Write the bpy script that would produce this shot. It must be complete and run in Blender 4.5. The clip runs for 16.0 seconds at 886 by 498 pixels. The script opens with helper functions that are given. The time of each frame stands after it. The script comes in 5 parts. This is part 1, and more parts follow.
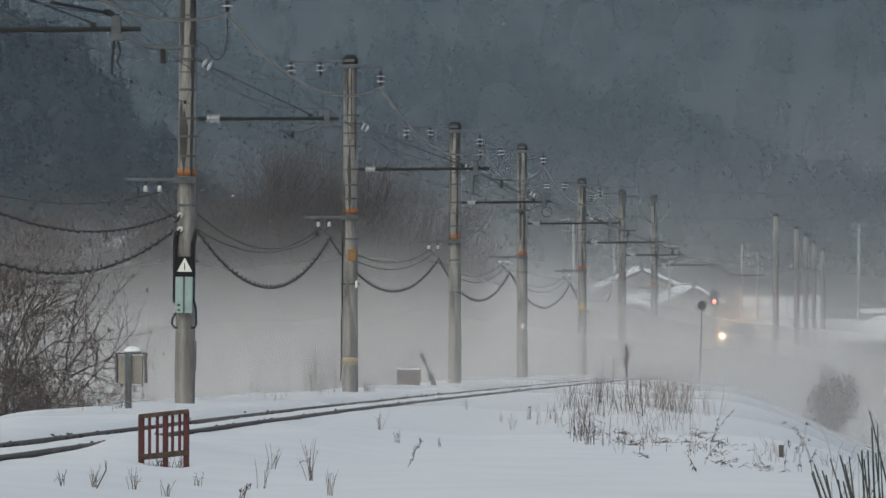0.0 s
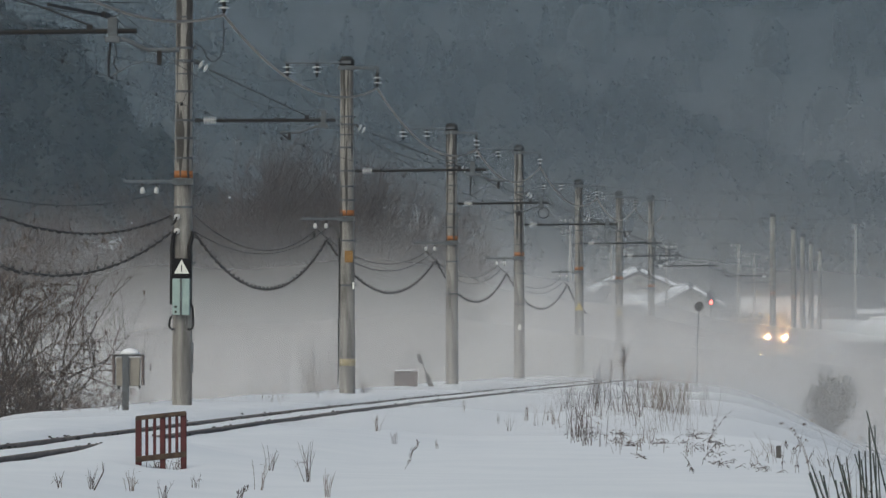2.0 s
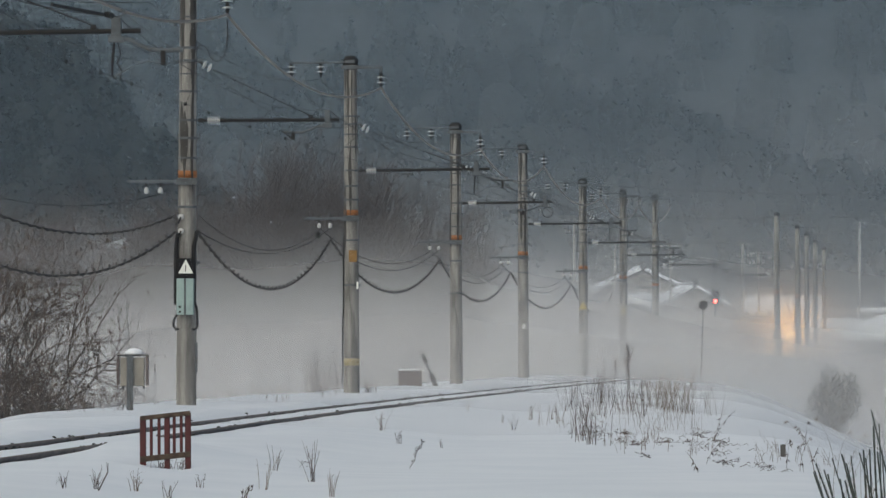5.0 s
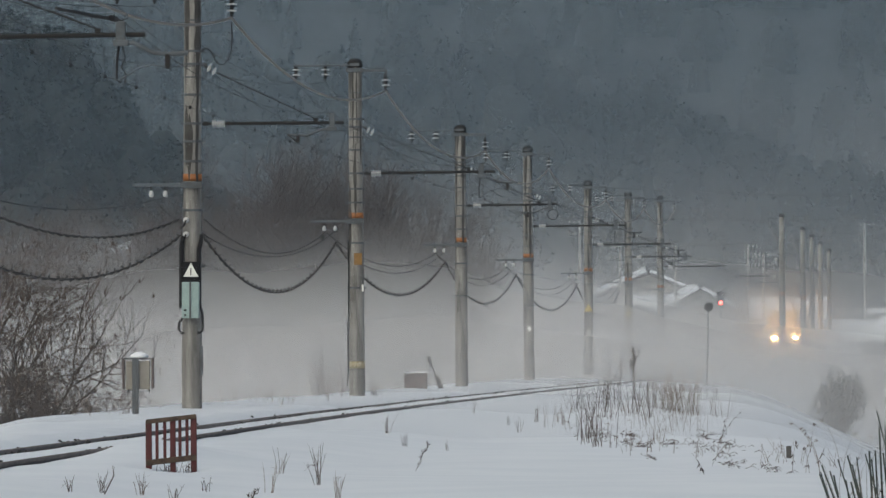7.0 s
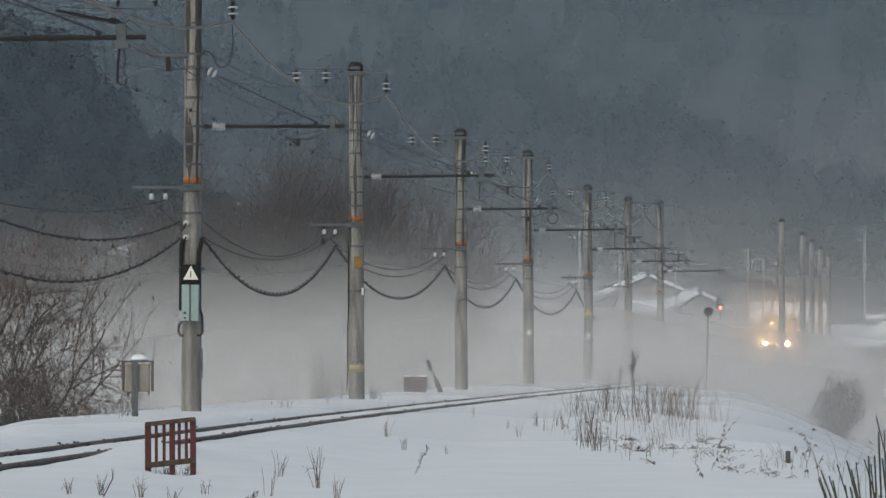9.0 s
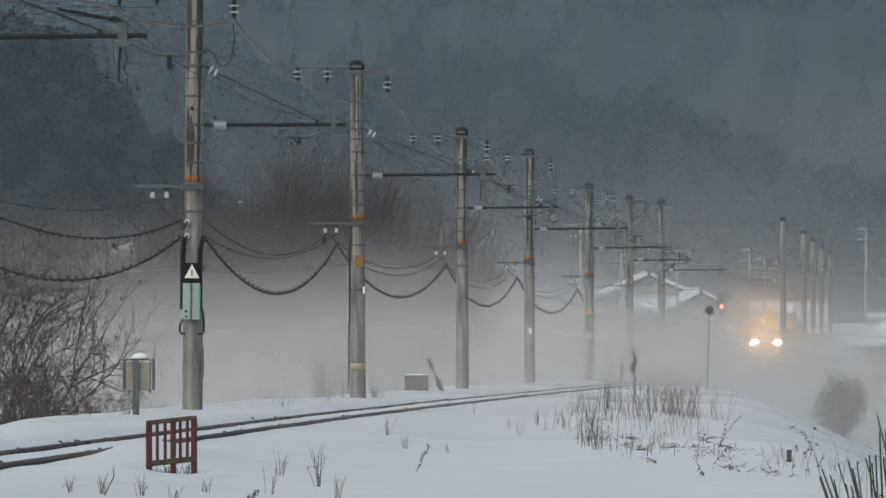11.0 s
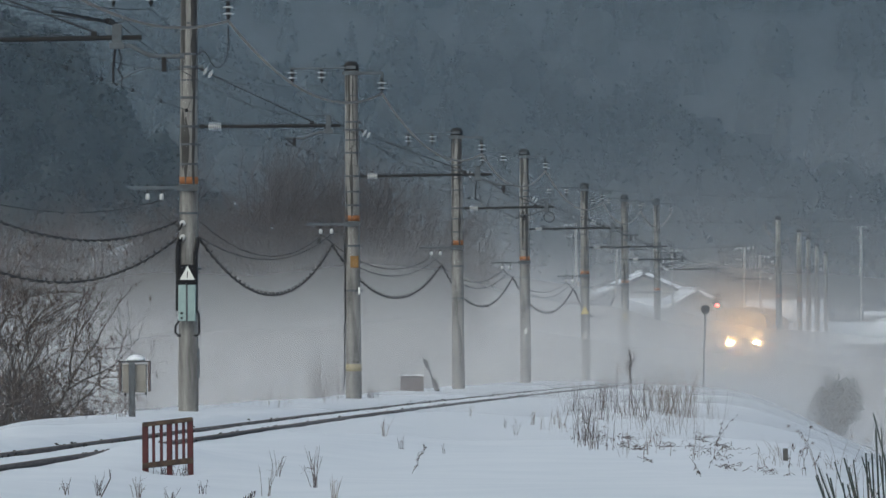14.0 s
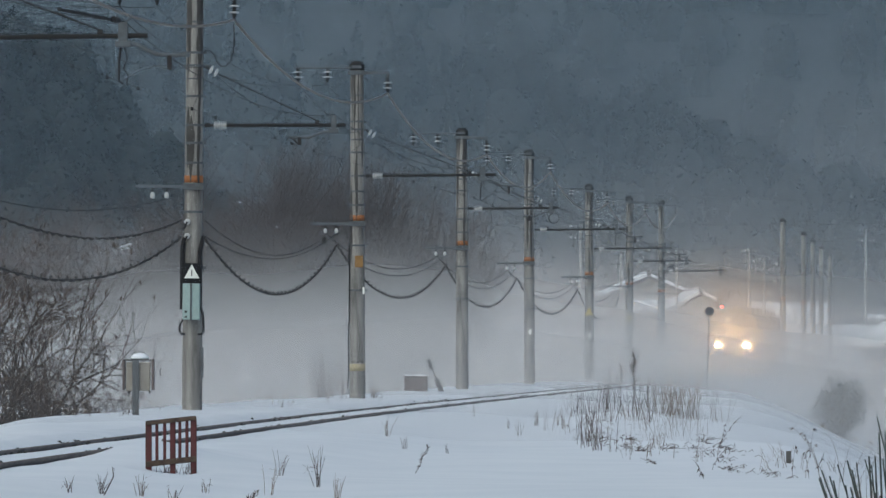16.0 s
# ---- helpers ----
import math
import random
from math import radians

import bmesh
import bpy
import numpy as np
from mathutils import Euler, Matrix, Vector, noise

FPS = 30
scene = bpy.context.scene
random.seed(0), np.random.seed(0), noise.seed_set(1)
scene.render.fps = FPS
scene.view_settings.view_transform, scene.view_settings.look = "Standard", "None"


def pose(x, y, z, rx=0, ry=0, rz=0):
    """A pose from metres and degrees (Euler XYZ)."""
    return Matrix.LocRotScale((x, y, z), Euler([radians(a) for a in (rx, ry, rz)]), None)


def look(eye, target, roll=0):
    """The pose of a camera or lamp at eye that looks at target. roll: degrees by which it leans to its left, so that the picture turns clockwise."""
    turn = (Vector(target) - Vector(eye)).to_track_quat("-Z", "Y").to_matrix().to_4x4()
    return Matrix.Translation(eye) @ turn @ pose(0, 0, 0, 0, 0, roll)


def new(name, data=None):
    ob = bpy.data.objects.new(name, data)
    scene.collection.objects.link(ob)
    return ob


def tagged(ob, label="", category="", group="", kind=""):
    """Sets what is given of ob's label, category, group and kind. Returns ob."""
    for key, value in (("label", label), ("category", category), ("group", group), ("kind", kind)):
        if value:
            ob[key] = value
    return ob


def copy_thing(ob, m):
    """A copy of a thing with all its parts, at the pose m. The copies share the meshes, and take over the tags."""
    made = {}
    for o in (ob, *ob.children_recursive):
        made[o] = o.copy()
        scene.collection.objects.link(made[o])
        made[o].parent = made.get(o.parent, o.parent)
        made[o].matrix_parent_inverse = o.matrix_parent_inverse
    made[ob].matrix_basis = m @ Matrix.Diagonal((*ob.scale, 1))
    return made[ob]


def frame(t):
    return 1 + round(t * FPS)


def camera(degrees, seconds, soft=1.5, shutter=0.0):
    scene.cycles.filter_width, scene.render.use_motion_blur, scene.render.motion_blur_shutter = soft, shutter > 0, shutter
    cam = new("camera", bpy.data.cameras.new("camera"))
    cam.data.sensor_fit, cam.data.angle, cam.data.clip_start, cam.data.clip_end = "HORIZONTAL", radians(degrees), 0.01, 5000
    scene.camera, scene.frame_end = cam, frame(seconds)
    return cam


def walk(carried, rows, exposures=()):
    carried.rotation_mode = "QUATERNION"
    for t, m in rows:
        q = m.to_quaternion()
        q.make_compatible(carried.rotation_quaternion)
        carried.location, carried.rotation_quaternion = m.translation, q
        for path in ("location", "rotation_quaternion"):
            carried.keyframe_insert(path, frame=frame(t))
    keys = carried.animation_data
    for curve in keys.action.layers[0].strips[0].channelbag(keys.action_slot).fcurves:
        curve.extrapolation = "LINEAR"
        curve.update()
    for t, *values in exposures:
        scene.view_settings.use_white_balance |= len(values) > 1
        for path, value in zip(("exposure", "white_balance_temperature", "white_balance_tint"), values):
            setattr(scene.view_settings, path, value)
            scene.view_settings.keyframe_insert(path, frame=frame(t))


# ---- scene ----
cam = camera(6.903, 16.0, soft=1.45)
EYE = (0.0, 0.0, 1.12)
# seconds, tilt, turn and lean in degrees of a long lens held by hand
TURNS = (
    (0.0, 90.7845, 0.0000, 0.000), (0.5, 90.7921, -0.0161, 0.120), (1.0, 90.8182, -0.0330, 0.060),
    (1.5, 90.8103, -0.0376, 0.012), (2.0, 90.7944, -0.0243, -0.114), (2.5, 90.7752, 0.0050, -0.094),
    (3.0, 90.7683, 0.0270, -0.071), (3.5, 90.7829, 0.0078, -0.065), (4.0, 90.7824, -0.0068, -0.096),
    (6.5, 90.8072, 0.0512, -0.398), (7.0, 90.8101, 0.0473, -0.409), (7.5, 90.8163, 0.0310, -0.398),
    (8.0, 90.8035, 0.0076, -0.246), (8.5, 90.8173, 0.0129, -0.042), (9.0, 90.8389, 0.0470, -0.199),
    (11.5, 90.8270, 0.0572, -0.159), (12.0, 90.8227, 0.0688, -0.244), (12.5, 90.7957, 0.0649, -0.240),
    (13.0, 90.7816, 0.0407, -0.246), (13.5, 90.7941, 0.0081, -0.272), (14.0, 90.8315, 0.0197, -0.443),
    (14.5, 90.8813, 0.0412, -0.278), (15.0, 90.8970, 0.0560, -0.246), (15.5, 90.8735, 0.0471, -0.132),
    (16.0, 90.8335, 0.0551, -0.073),
)
walk(cam, [(t, pose(*EYE, tilt, 0, turn) @ pose(0, 0, 0, 0, 0, lean)) for t, tilt, turn, lean in TURNS],
     exposures=((0.0, -0.13, 6190, 1), (9.0, -0.13, 6220, 1), (12.0, -0.13, 6110, 1), (13.5, -0.13, 5820, -1), (16.0, -0.13, 5630, -1)))
scene.cycles.transparent_max_bounces = 64

# ---------------------------------------------------------------- light: a dull overcast winter afternoon
world = bpy.data.worlds.new("overcast")
scene.world = world
world.use_nodes = True
wn = world.node_tree
sky = wn.nodes.new("ShaderNodeTexSky")
sky.sky_type, sky.sun_disc = "NISHITA", False
sky.sun_elevation, sky.sun_rotation = radians(44), radians(215)
sky.air_density, sky.dust_density, sky.ozone_density = 1.0, 6.0, 1.0
wn.nodes["Background"].inputs["Strength"].default_value = 0.10
wn.links.new(sky.outputs["Color"], wn.nodes["Background"].inputs["Color"])
sun = new("sun", bpy.data.lights.new("sun", "SUN"))
sun.data.energy, sun.data.angle, sun.data.color = 0.55, radians(80), (1.0, 0.97, 0.93)
sun.matrix_world = look((-18, -26, 31), (0, 0, 0))


# ---------------------------------------------------------------- materials
def shader(name, base, rough=0.7, metal=0.0, dark=None, scale=4.0, amount=0.5, bump=0.0, bump_scale=40.0, stretch=(1, 1, 1), each=0.0, gloss=0.5):
    """A surface with a large and a small variation between base and dark, and a fine relief."""
    m = bpy.data.materials.new(name)
    m.use_nodes = True
    n, l = m.node_tree.nodes, m.node_tree.links
    b = n["Principled BSDF"]
    b.inputs["Roughness"].default_value, b.inputs["Metallic"].default_value = rough, metal
    b.inputs["Specular IOR Level"].default_value = gloss
    tc = n.new("ShaderNodeTexCoord")
    mp = n.new("ShaderNodeMapping")
    mp.inputs["Scale"].default_value = stretch
    l.new(tc.outputs["Object"], mp.inputs["Vector"])
    big, small = n.new("ShaderNodeTexNoise"), n.new("ShaderNodeTexNoise")
    big.inputs["Scale"].default_value, big.inputs["Detail"].default_value = scale, 4
    small.inputs["Scale"].default_value, small.inputs["Detail"].default_value = scale * 9, 3
    l.new(mp.outputs["Vector"], big.inputs["Vector"])
    l.new(mp.outputs["Vector"], small.inputs["Vector"])
    avg = n.new("ShaderNodeMath")
    avg.operation = "MULTIPLY_ADD"
    avg.inputs[1].default_value = 0.35
    l.new(small.outputs["Fac"], avg.inputs[0])
    l.new(big.outputs["Fac"], avg.inputs[2])
    ramp = n.new("ShaderNodeMapRange")
    ramp.inputs["From Min"].default_value, ramp.inputs["From Max"].default_value = 0.5, 0.85
    ramp.inputs["To Max"].default_value = amount
    l.new(avg.outputs[0], ramp.inputs["Value"])
    mix = n.new("ShaderNodeMix")
    mix.data_type = "RGBA"
    mix.inputs["A"].default_value = (*base, 1)
    mix.inputs["B"].default_value = (*(dark or [c * 0.55 for c in base]), 1)
    l.new(ramp.outputs["Result"], mix.inputs["Factor"])
    out = mix.outputs["Result"]
    if each:
        info, hsv, mr = n.new("ShaderNodeObjectInfo"), n.new("ShaderNodeHueSaturation"), n.new("ShaderNodeMapRange")
        mr.inputs["To Min"].default_value, mr.inputs["To Max"].default_value = 1 - each, 1 + each
        l.new(info.outputs["Random"], mr.inputs["Value"])
        l.new(mr.outputs["Result"], hsv.inputs["Value"])
        l.new(out, hsv.inputs["Color"])
        out = hsv.outputs["Color"]
    l.new(out, b.inputs["Base Color"])
    if bump:
        bn, bp = n.new("ShaderNodeTexNoise"), n.new("ShaderNodeBump")
        bn.inputs["Scale"].default_value, bn.inputs["Detail"].default_value = bump_scale, 5
        bp.inputs["Strength"].default_value, bp.inputs["Distance"].default_value = bump, 0.02
        l.new(mp.outputs["Vector"], bn.inputs["Vector"])
        l.new(bn.outputs["Fac"], bp.inputs["Height"])
        l.new(bp.outputs["Normal"], b.inputs["Normal"])
    return m


def leafy(name, light, dark, scale):
    """Far foliage that lets some light through."""
    m = bpy.data.materials.new(name)
    m.use_nodes = True
    n, l = m.node_tree.nodes, m.node_tree.links
    n.remove(n["Principled BSDF"])
    tc, nz, mix = n.new("ShaderNodeTexCoord"), n.new("ShaderNodeTexNoise"), n.new("ShaderNodeMix")
    nz.inputs["Scale"].default_value, nz.inputs["Detail"].default_value = scale, 5
    l.new(tc.outputs["Object"], nz.inputs["Vector"])
    mix.data_type = "RGBA"
    mix.inputs["A"].default_value, mix.inputs["B"].default_value = (*light, 1), (*dark, 1)
    l.new(nz.outputs["Fac"], mix.inputs["Factor"])
    df, tl, both = (n.new("ShaderNode" + k) for k in ("BsdfDiffuse", "BsdfTranslucent", "MixShader"))
    l.new(mix.outputs["Result"], df.inputs["Color"])
    l.new(mix.outputs["Result"], tl.inputs["Color"])
    l.new(df.outputs[0], both.inputs[1])
    l.new(tl.outputs[0], both.inputs[2])
    l.new(both.outputs[0], n["Material Output"].inputs["Surface"])
    return m


def glowing(name, colour, strength):
    m = bpy.data.materials.new(name)
    m.use_nodes = True
    b = m.node_tree.nodes["Principled BSDF"]
    b.inputs["Base Color"].default_value = (*colour, 1)
    b.inputs["Emission Color"].default_value = (*colour, 1)
    b.inputs["Emission Strength"].default_value = strength
    return m


def mist_material(name, thick, thin, foot, crown, wave, seed, lean=0.0):
    """A veil of mist: thick below foot, thinning to a light haze above crown, with drifting edges."""
    m = bpy.data.materials.new(name)
    m.use_nodes = True
    n, l = m.node_tree.nodes, m.node_tree.links
    n.remove(n["Principled BSDF"])
    out = n["Material Output"]
    geo, sep = n.new("ShaderNodeNewGeometry"), n.new("ShaderNodeSeparateXYZ")
    l.new(geo.outputs["Position"], sep.inputs[0])
    mp = n.new("ShaderNodeMapping")
    mp.inputs["Location"].default_value = (seed * 13.7, 0, seed * 5.1)
    mp.inputs["Scale"].default_value = (1, 0, 2.2)
    l.new(geo.outputs["Position"], mp.inputs["Vector"])
    nz = n.new("ShaderNodeTexNoise")
    nz.inputs["Scale"].default_value, nz.inputs["Detail"].default_value = wave, 3
    l.new(mp.outputs["Vector"], nz.inputs["Vector"])
    up = n.new("ShaderNodeMath")
    up.operation = "MULTIPLY_ADD"
    up.inputs[1].default_value = -0.7 * (crown - foot)
    l.new(nz.outputs["Fac"], up.inputs[0])
    l.new(sep.outputs["Z"], up.inputs[2])
    tilt = n.new("ShaderNodeMath")
    tilt.operation = "MULTIPLY_ADD"
    tilt.inputs[1].default_value = lean
    east = n.new("ShaderNodeMath")
    east.operation = "MAXIMUM"
    east.inputs[1].default_value = 0.0
    l.new(sep.outputs["X"], east.inputs[0])
    l.new(east.outputs[0], tilt.inputs[0])
    l.new(up.outputs[0], tilt.inputs[2])
    mr = n.new("ShaderNodeMapRange")
    mr.interpolation_type = "SMOOTHERSTEP"
    shift = -0.35 * (crown - foot)
    mr.inputs["From Min"].default_value, mr.inputs["From Max"].default_value = foot + shift, crown + shift
    mr.inputs["To Min"].default_value, mr.inputs["To Max"].default_value = thick, thin
    l.new(tilt.outputs[0], mr.inputs["Value"])
    tr, df, tl, both, mix = (n.new("ShaderNode" + k) for k in ("BsdfTransparent", "BsdfDiffuse", "BsdfTranslucent", "MixShader", "MixShader"))
    # the bluish scattered light of thin haze is painted into the colour higher up
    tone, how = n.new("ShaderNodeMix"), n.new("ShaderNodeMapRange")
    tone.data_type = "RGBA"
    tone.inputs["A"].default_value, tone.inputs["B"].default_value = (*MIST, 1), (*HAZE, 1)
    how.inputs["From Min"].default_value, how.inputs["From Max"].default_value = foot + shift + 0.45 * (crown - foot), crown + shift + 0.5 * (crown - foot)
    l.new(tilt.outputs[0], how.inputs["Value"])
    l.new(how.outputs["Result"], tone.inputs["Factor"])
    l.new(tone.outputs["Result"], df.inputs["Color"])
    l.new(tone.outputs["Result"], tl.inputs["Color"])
    both.inputs["Fac"].default_value = 0.5
    l.new(df.outputs[0], both.inputs[1])
    l.new(tl.outputs[0], both.inputs[2])
    l.new(mr.outputs["Result"], mix.inputs["Fac"])
    l.new(tr.outputs[0], mix.inputs[1])
    l.new(both.outputs[0], mix.inputs[2])
    l.new(mix.outputs[0], out.inputs["Surface"])
    return m


# veil colours: neutral low down; HAZE has blue scattered light mixed in
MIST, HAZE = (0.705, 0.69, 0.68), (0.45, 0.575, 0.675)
SNOW = shader("snow", (0.84, 0.86, 0.89), 0.6, dark=(0.74, 0.77, 0.81), scale=0.6, amount=0.6, bump=0.28, bump_scale=5)
CONCRETE = shader("weathered_concrete", (0.31, 0.30, 0.28), 0.9, dark=(0.10, 0.094, 0.088), scale=2.6, amount=0.9, bump=0.5, bump_scale=22, stretch=(2.4, 2.4, 0.28), gloss=0.2)
STAIN = shader("soot_stained_concrete", (0.062, 0.059, 0.056), 0.9, dark=(0.032, 0.030, 0.029), scale=3, amount=0.8, bump=0.3)
ORANGE = shader("faded_orange_paint", (0.31, 0.115, 0.03), 0.7, dark=(0.20, 0.085, 0.035), scale=8, amount=0.7)
YELLOW = shader("yellow_paint", (0.36, 0.30, 0.15), 0.7, dark=(0.27, 0.24, 0.17), scale=8, amount=0.6)
SIGN_YELLOW = shader("yellow_sign_enamel", (0.55, 0.43, 0.12), 0.6, scale=9, amount=0.4)
OCHRE = shader("ochre_plate", (0.24, 0.13, 0.035), 0.6, scale=10, amount=0.5)
STEEL = shader("galvanised_steel", (0.105, 0.118, 0.130), 0.65, 0.1, dark=(0.055, 0.055, 0.055), scale=6, amount=0.7, gloss=0.25)
DARK_STEEL = shader("dark_weathered_steel", (0.024, 0.025, 0.027), 0.8, 0.0, dark=(0.030, 0.027, 0.025), scale=5, amount=0.8, gloss=0.15)
CERAMIC = shader("white_porcelain", (0.50, 0.50, 0.49), 0.3, dark=(0.32, 0.31, 0.30), scale=20, amount=0.4)
RUBBER = shader("black_rubber", (0.022, 0.022, 0.024), 0.75, scale=12, amount=0.5, gloss=0.2)
CABLE = shader("aged_cable", (0.20, 0.175, 0.15), 0.75, dark=(0.13, 0.115, 0.10), scale=3, amount=0.7)
WORN_CABLE = shader("weathered_black_cable", (0.060, 0.054, 0.049), 0.8, dark=(0.035, 0.032, 0.030), scale=4, amount=0.7, gloss=0.2)
WIRE = shader("copper_wire_dull", (0.035, 0.032, 0.031), 0.7, 0.0, scale=5, gloss=0.2)
RED = shader("red_brown_paint", (0.088, 0.019, 0.021), 0.7, dark=(0.05, 0.017, 0.017), scale=12, amount=0.7, bump=0.2, bump_scale=60)
RUST = shader("rusted_steel", (0.11, 0.078, 0.056), 0.9, dark=(0.035, 0.024, 0.02), scale=10, amount=0.9, bump=0.5, bump_scale=60)
RAIL = shader("rusty_rail_steel", (0.19, 0.16, 0.142), 0.75, 0.0, dark=(0.075, 0.056, 0.047), scale=2.2, amount=0.7)
BEIGE = shader("beige_painted_steel", (0.27, 0.25, 0.215), 0.65, dark=(0.15, 0.13, 0.105), scale=5, amount=0.6)
TEAL = shader("pale_green_painted_steel", (0.30, 0.40, 0.38), 0.55, dark=(0.2, 0.26, 0.25), scale=5, amount=0.5)
SIGN_WHITE = shader("sign_white", (0.80, 0.80, 0.74), 0.5, scale=12, amount=0.2)
BLACK = shader("black_paint", (0.014, 0.014, 0.016), 0.7, scale=9, amount=0.4, gloss=0.15)
BARK = shader("grey_brown_bark", (0.055, 0.045, 0.04), 0.95, dark=(0.032, 0.026, 0.023), scale=6, amount=0.8, bump=0.4)
TWIG = shader("brown_twigs", (0.072, 0.054, 0.047), 0.9, dark=(0.048, 0.036, 0.032), scale=1.5, amount=0.8)
DRY = shader("dry_grass", (0.21, 0.165, 0.13), 0.85, dark=(0.10, 0.078, 0.062), scale=9, amount=0.8)
WITHERED = shader("withered_stalks", (0.105, 0.08, 0.068), 0.85, dark=(0.055, 0.042, 0.036), scale=9, amount=0.8)
LEAF = shader("withered_leaf", (0.065, 0.045, 0.034), 0.8, dark=(0.05, 0.035, 0.026), scale=7, amount=0.8)
STALK = shader("dark_green_stalk", (0.045, 0.058, 0.05), 0.55, dark=(0.03, 0.035, 0.03), scale=10, amount=0.7)
EVERGREEN = leafy("evergreen_needles", (0.011, 0.0140, 0.0145), (0.008, 0.010, 0.0105), 0.06)
HILL_SOIL = shader("forest_floor", (0.011, 0.014, 0.0145), 0.95, dark=(0.008, 0.010, 0.0105), scale=0.1, amount=0.8)
SHRUB = shader("shrub_leaves", (0.04, 0.048, 0.038), 0.85, dark=(0.025, 0.03, 0.025), scale=3, amount=0.8)
PLASTER = shader("grey_plaster", (0.42, 0.39, 0.35), 0.85, dark=(0.32, 0.29, 0.26), scale=0.8, amount=0.6)
DARK_WOOD = shader("dark_board_wall", (0.10, 0.085, 0.075), 0.85, dark=(0.06, 0.05, 0.045), scale=2, amount=0.7, stretch=(6, 6, 0.4))
TILE = shader("dark_roof_tiles", (0.10, 0.10, 0.105), 0.6, dark=(0.06, 0.06, 0.065), scale=2, amount=0.6)
GLASS = shader("dark_window_glass", (0.03, 0.034, 0.038), 0.08, scale=2, amount=0.4)
BODY = shader("stainless_car_body", (0.20, 0.19, 0.18), 0.5, 0.3, dark=(0.15, 0.14, 0.135), scale=1.5, amount=0.5)
FRONT = shader("car_front_paint", (0.07, 0.064, 0.058), 0.5, dark=(0.05, 0.046, 0.042), scale=1.5, amount=0.5)
UNDER = shader("underframe", (0.05, 0.047, 0.045), 0.8, scale=3, amount=0.6)
BOX_RED = shader("brown_red_box", (0.115, 0.088, 0.082), 0.8, dark=(0.07, 0.055, 0.052), scale=4, amount=0.7)
CONCRETE_PALE = shader("pale_concrete", (0.33, 0.32, 0.31), 0.9, dark=(0.2, 0.19, 0.18), scale=5, amount=0.6)
SIGN_GREY = shader("worn_grey_board", (0.10, 0.097, 0.094), 0.9, dark=(0.06, 0.057, 0.055), scale=5, amount=0.7)
HEADLAMP = glowing("headlamp_glow", (1.0, 0.50, 0.15), 4500.0)
DISPLAY = glowing("display_glow", (1.0, 0.85, 0.60), 6.0)
SIGNAL_RED = glowing("signal_red_glow", (1.0, 0.07, 0.05), 16.0)


# ---------------------------------------------------------------- mesh tools
class Geo:
    """Vertices and faces gathered for one mesh."""

    def __init__(self):
        self.v, self.f = [], []

    def add(self, verts, faces):
        k = len(self.v)
        self.v.extend(tuple(p) for p in verts)
        self.f.extend(tuple(i + k for i in q) for q in faces)
        return self

    def tube(self, pts, radii, n=6, cap=True):
        """A round bar through pts; radii is one number or one for each point."""
        pts = [Vector(p) for p in pts]
        if not isinstance(radii, (list, tuple)):
            radii = [radii] * len(pts)
        k = len(self.v)
        for i, p in enumerate(pts):
            d = (pts[min(i + 1, len(pts) - 1)] - pts[max(i - 1, 0)]).normalized()
            a = d.cross(Vector((0, 0, 1)) if abs(d.z) < 0.9 else Vector((0, 1, 0))).normalized()
            b = d.cross(a)
            for j in range(n):
                w = 2 * math.pi * j / n
                self.v.append(tuple(p + (a * math.cos(w) + b * math.sin(w)) * radii[i]))
        for i in range(len(pts) - 1):
            for j in range(n):
                q = k + i * n
                self.f.append((q + j, q + (j + 1) % n, q + n + (j + 1) % n, q + n + j))
        if cap:
            self.f.append(tuple(k + j for j in range(n))[::-1])
            self.f.append(tuple(k + (len(pts) - 1) * n + j for j in range(n)))
        return self

    def box(self, c, s, edge=0.0, m=None):
        """A box of size s about c, its edges chamfered."""
        x, y, z = (a / 2 for a in s)
        e = min(edge, x * 0.9, y * 0.9, z * 0.9)
        m = m or Matrix()
        if e <= 0:
            vs = [(i * x, j * y, h * z) for i in (-1, 1) for j in (-1, 1) for h in (-1, 1)]
            fs = [(0, 1, 3, 2), (4, 6, 7, 5), (0, 4, 5, 1), (2, 3, 7, 6), (0, 2, 6, 4), (1, 5, 7, 3)]
        else:
            b = bmesh.new()
            bmesh.ops.create_cube(b, size=1)
            for v in b.verts:
                v.co = Vector((v.co.x * 2 * x, v.co.y * 2 * y, v.co.z * 2 * z))
            bmesh.ops.bevel(b, geom=b.edges[:], offset=e, segments=2, affect="EDGES", profile=0.6)
            b.verts.index_update()
            vs, fs = [v.co.copy() for v in b.verts], [[v.index for v in q.verts] for q in b.faces]
            b.free()
        return self.add([m @ (Vector(v) + Vector(c)) for v in vs], fs)

    def lathe(self, profile, n=12, m=None):
        """A turned form about z; profile is (radius, height) from below to above."""
        m = m or Matrix()
        vs = [m @ Vector((r * math.cos(2 * math.pi * j / n), r * math.sin(2 * math.pi * j / n), z)) for r, z in profile for j in range(n)]
        fs = [(i * n + j, i * n + (j + 1) % n, (i + 1) * n + (j + 1) % n, (i + 1) * n + j) for i in range(len(profile) - 1) for j in range(n)]
        fs += [tuple(range(n))[::-1], tuple(range((len(profile) - 1) * n, len(profile) * n))]
        return self.add(vs, fs)

    def prism(self, outline, y0, y1, m=None):
        """An outline in x, z drawn out from y0 to y1."""
        m, n = m or Matrix(), len(outline)
        vs = [m @ Vector((x, y, z)) for y in (y0, y1) for x, z in outline]
        fs = [tuple(range(n)), tuple(range(n, 2 * n))[::-1]] + [(i, i + n, (i + 1) % n + n, (i + 1) % n) for i in range(n)]
